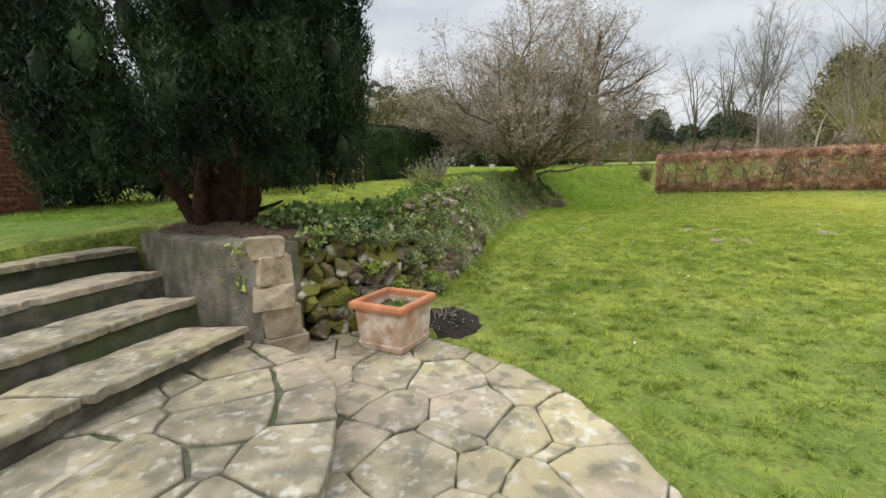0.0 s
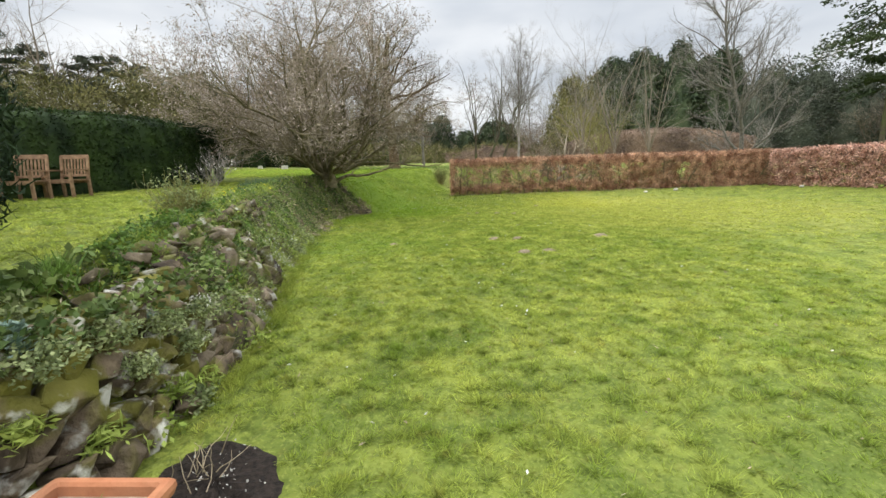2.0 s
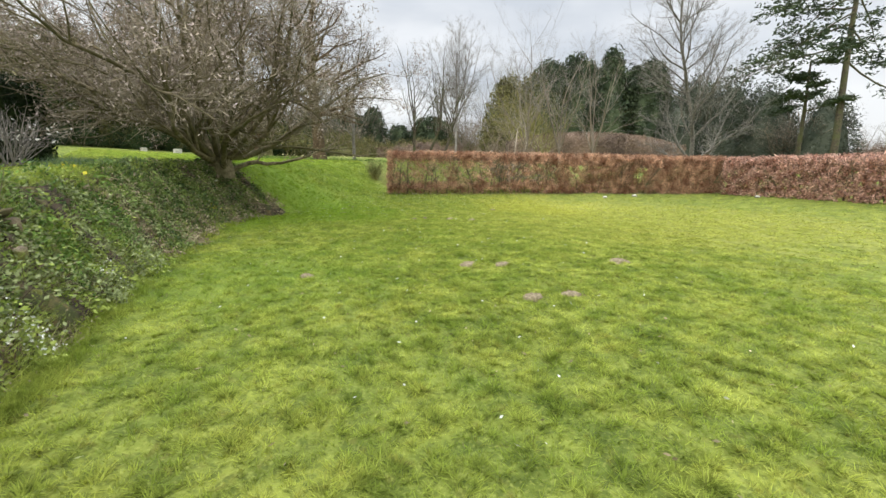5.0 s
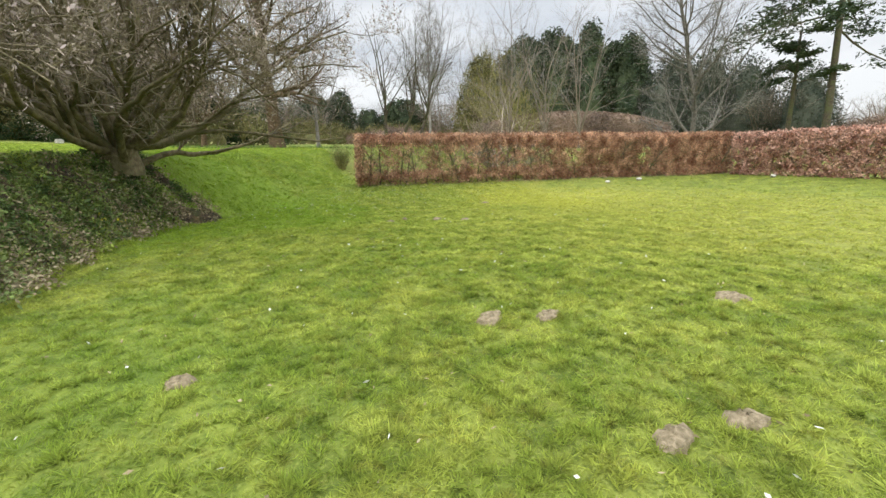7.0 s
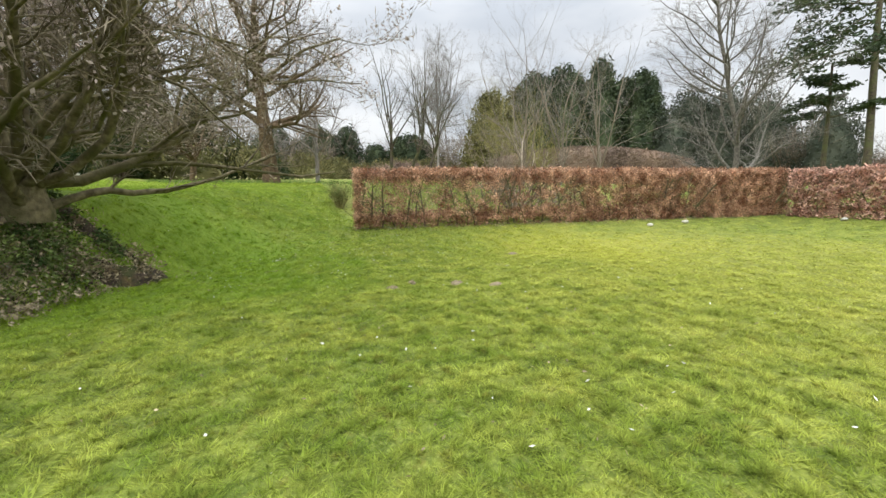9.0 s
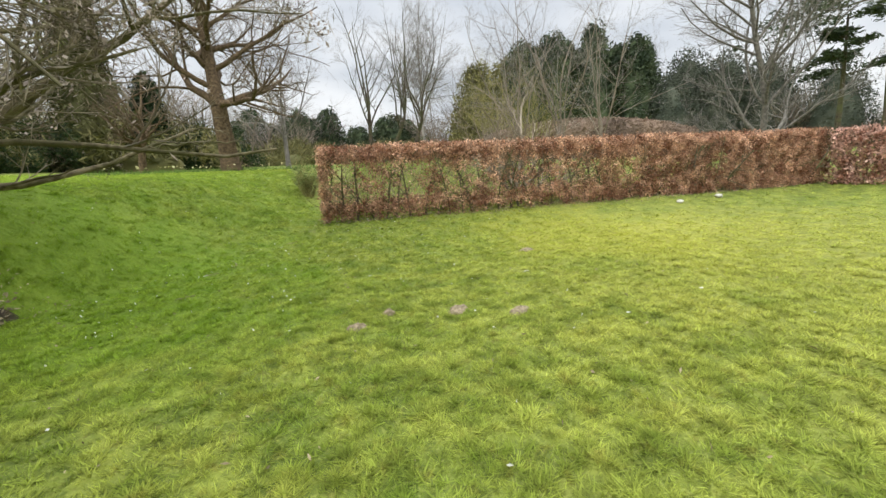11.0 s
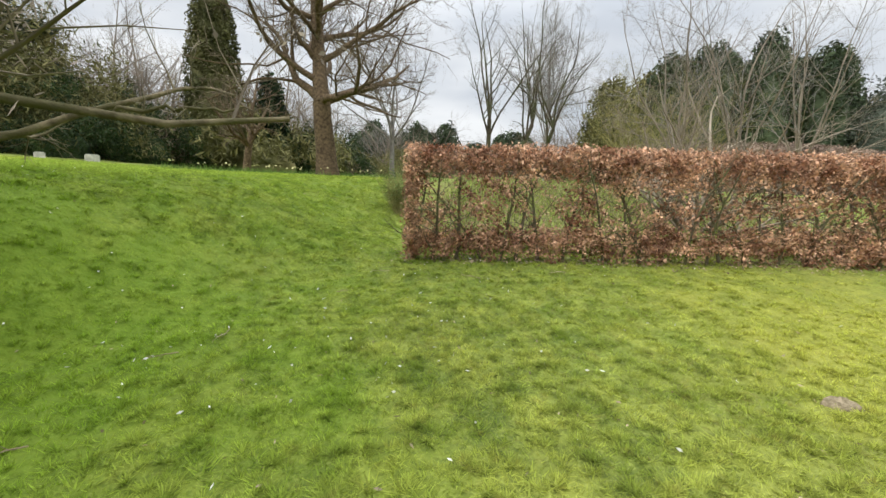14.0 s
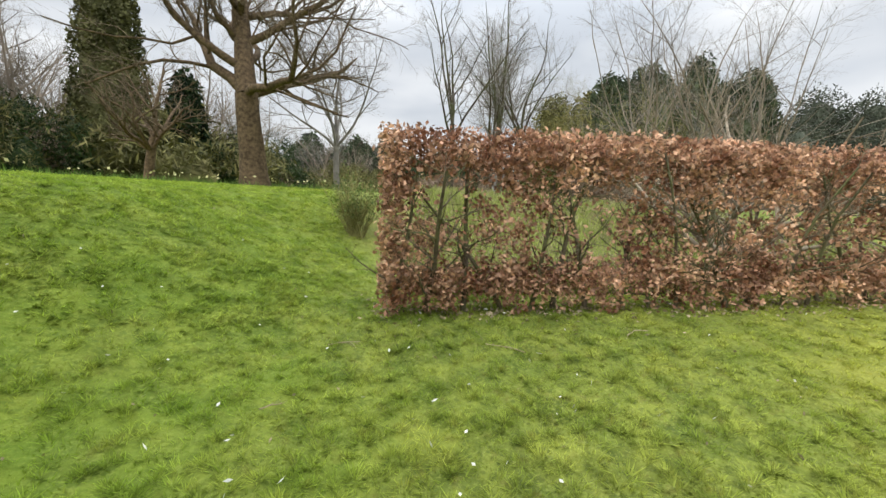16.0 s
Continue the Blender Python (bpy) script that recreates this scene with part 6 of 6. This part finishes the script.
rng = np.random.default_rng(91)
x, y = path_points(rng, 450000, 6.5)
ok = on_lawn(x, y, 0.15)
x, y = x[ok], y[ok]
v1, f1 = blades(rng, np.stack([x, y, height(x, y) + tufts(x, y) - 0.004], 1), 0.030, 0.010, 1.7)
x, y = path_points(rng, 34000, 6.0)
ok = on_lawn(x, y, 0.1)
# the tussocks crowd on the humps of the turf
ok &= rng.random(len(x)) < smooth01(0.5 + tufts(x, y) / 0.05)
v2, f2 = tussocks(rng, x[ok], y[ok], 30, 0.060, 0.046, 0.009)
x, y = 13.0 + rng.normal(0, 6.0, 16000), 11.5 + rng.normal(0, 3.6, 16000)
ok = on_lawn(x, y, 0.1) & (y < np.interp(x, HEDGE[:, 0], HEDGE[:, 1]) - 0.3) & (x > 4) & (x < 27)
v3, f3 = tussocks(rng, x[ok], y[ok], 16, 0.09, 0.045, 0.014)
x, y = rng.uniform(-7, 2.5, 15000), rng.uniform(5.5, 19, 15000)
u, w = line_distance(x, y, FOOT)
ok = (u > w) & (np.hypot(x + 2.1, y - 4.6) > 1.7) & ~((x < -1.6) & (y > 13.5 + 0.9 * (x + 7)))
v4, f4 = tussocks(rng, x[ok], y[ok], 16, 0.085, 0.045, 0.013)
x, y = rng.uniform(0, 14, 15000), rng.uniform(20.5, 33, 15000)
u, w = line_distance(x, y, FOOT)
d, _ = line_distance(x, y, HEDGE)
ok = (u > 0) & ((d > 0) | (y > 22.6)) & (x < 11.3 + 0.3 * (y - 22.4))
v5, f5 = tussocks(rng, x[ok], y[ok], 14, 0.11, 0.05, 0.016)
V, F, n = [], [], 0
for v, f in ((v1, f1), (v2, f2), (v3, f3), (v4, f4), (v5, f5)):
    V.append(v)
    F.append(f + n)
    n += len(v)
v, f = np.concatenate(V), np.concatenate(F)
tagged(new("lawn_grass", raw_mesh("lawn_grass", v, f, M_blade)), "short uneven mossy lawn grass", "grass", kind="stuff")

n = 110000
x = 11.4 + 15.0 * rng.random(n)
y = np.interp(x, HEDGE[:, 0], HEDGE[:, 1]) + 0.8 + 10.5 * rng.random(n) ** 1.2
ok = x - 11.37 > 0.62 * (y - 22.45) + 0.3
x, y = x[ok], y[ok]
n = len(x)
planting("rough_grass", 71, np.stack([x, y, height(x, y)], 1)[: n // 2], M_dead, 0.34, "long bleached rough grass behind the beech hedge", "grass", 0.05, upright=True, lean=0.8)
planting("rough_weeds", 72, np.stack([x, y, height(x, y)], 1)[n // 2:], M_bank, 0.34, "olive brambles and weeds behind the beech hedge", "weeds", 0.09, upright=True, lean=0.9)
x, y = path_points(rng, 900, 6)
ok = on_lawn(x, y)
x, y = x[ok], y[ok]
v, f = cards(rng, np.stack([x, y, height(x, y) + 0.02], 1), 0.045, 0.018, flat=0.6)
tagged(new("fallen_leaves", raw_mesh("fallen_leaves", v, f, M_dead)), "scattered pale dry leaves on the lawn", "leaf litter", kind="stuff")
t = rng.random(2600)
x = 11.2 + 16.5 * t + rng.normal(0, 0.1, 2600)
y = np.interp(x, HEDGE[:, 0], HEDGE[:, 1]) + rng.normal(0, 0.22, 2600)
v, f = cards(rng, np.stack([x, y, height(x, y) + 0.02], 1), 0.055, 0.035, flat=0.6)
tagged(new("hedge_litter", raw_mesh("hedge_litter", v, f, M_dead)), "fallen dry leaves under the beech hedge", "leaf litter", kind="stuff")
x, y = path_points(rng, 240, 5)
x, y = np.concatenate([x, 9.6 + rng.normal(0, 2.2, 150)]), np.concatenate([y, 20.0 + rng.normal(0, 1.7, 150)])
ok = on_lawn(x, y)
x, y = x[ok], y[ok]
v, f = cards(rng, np.stack([x, y, height(x, y) + 0.045], 1), 0.042, 0.018, flat=0.6)
tagged(new("lawn_petals", raw_mesh("lawn_petals", v, f, M_white)), "white petals and daisies on the lawn", "petals", kind="stuff")


def molehill(i, x, y, r):
    rng = np.random.default_rng(500 + i)
    V, F, n = [], [], 20
    for ring in range(7):
        k = ring / 6
        for j in range(n):
            a = 2 * math.pi * j / n
            rr = r * 0.88 * k * (1 + 0.22 * math.sin(2 * a + i) + 0.12 * math.sin(5 * a + 2 * i) + 0.08 * rng.normal())
            V.append((rr * math.cos(a), rr * math.sin(a) * 0.75, 0.045 * (1 - k ** 2) + 0.012 + rng.normal() * 0.007 - (0.04 if ring == 6 else 0)))
    for ring in range(6):
        F += [(ring * n + j, ring * n + (j + 1) % n, (ring + 1) * n + (j + 1) % n, (ring + 1) * n + j) for j in range(n)]
    ob = new("worn_earth_patch", raw_mesh("worn_earth_patch", V, F, M_mole, True))
    ob.location = g(x, y)
    tagged(ob, "low patch of dry crumbled earth in the lawn", "bare earth", "earth patches in the lawn")


for i, (x, y, r) in enumerate(((6.02, 10.18, 0.2), (6.45, 9.85, 0.17), (5.48, 8.34, 0.15), (5.93, 8.13, 0.15), (8.2, 8.85, 0.22), (3.58, 10.75, 0.14),
                               (9.64, 15.4, 0.17), (10.07, 14.86, 0.17), (8.51, 15.72, 0.12), (9.02, 15.89, 0.08), (12.86, 16.94, 0.16))):
    molehill(i, x, y, r)
for i, (x, y, r) in enumerate(((20.4, 17.0, 0.10), (22.2, 16.5, 0.12), (26.5, 12.6, 0.11))):
    bm = bmesh.new()
    bmesh.ops.create_icosphere(bm, subdivisions=2, radius=r)
    q = np.random.default_rng(i)
    for v in bm.verts:
        v.co = Vector((v.co.x * 1.3, v.co.y, v.co.z * 0.6)) * (1 + q.normal() * 0.05)
    ob = new("white_stone", bm_mesh("white_stone", bm, M_pale))
    ob.location = g(x, y, 0.05)
    tagged(ob, "pale rounded stone at the foot of the hedge", "stone", "stones along the hedge")

def fallen_twig(i, x, y, L):
    q = np.random.default_rng(900 + i)
    p = wander(q, (0, 0, 0.03), (q.normal(), q.normal(), 0), L, 6, 0.25)
    p[:, 2] = 0.028 + 0.01 * q.random(6)
    b = branch_out(q, [(p, np.linspace(0.006, 0.003, 6))], 3, 0.4, 0.7, 40, 0.1, 0, 3)
    ob = new("fallen_twig", lines_mesh("fallen_twig", [([(p, np.linspace(0.006, 0.003, 6))], 5), (b, 3)], M_dead))
    ob.location = g(x, y)
    tagged(ob, "small pale fallen twig on the lawn", "twig", "fallen twigs")


for i, (x, y, L) in enumerate(((8.6, 20.4, 0.35), (8.2, 19.9, 0.3), (9.9, 21.2, 0.25), (12.0, 20.9, 0.5), (7.6, 18.6, 0.25), (13.4, 20.6, 0.4), (10.6, 21.9, 0.3))):
    fallen_twig(i, x, y, L)
for i, (x, y, r) in enumerate(((4.2, 34.6, 0.2), (2.6, 35.2, 0.15))):
    bm = bmesh.new()
    box_bm(bm, (r * 2, r * 1.4, r * 1.6), (0, 0, r * 0.5), 20, 0.03)
    ob = new("stone_block", bm_mesh("stone_block", bm, M_pale))
    ob.location = g(x, y)
    tagged(ob, "pale squared stone block on the upper lawn", "stone", "blocks on the upper lawn")

build_terrace()
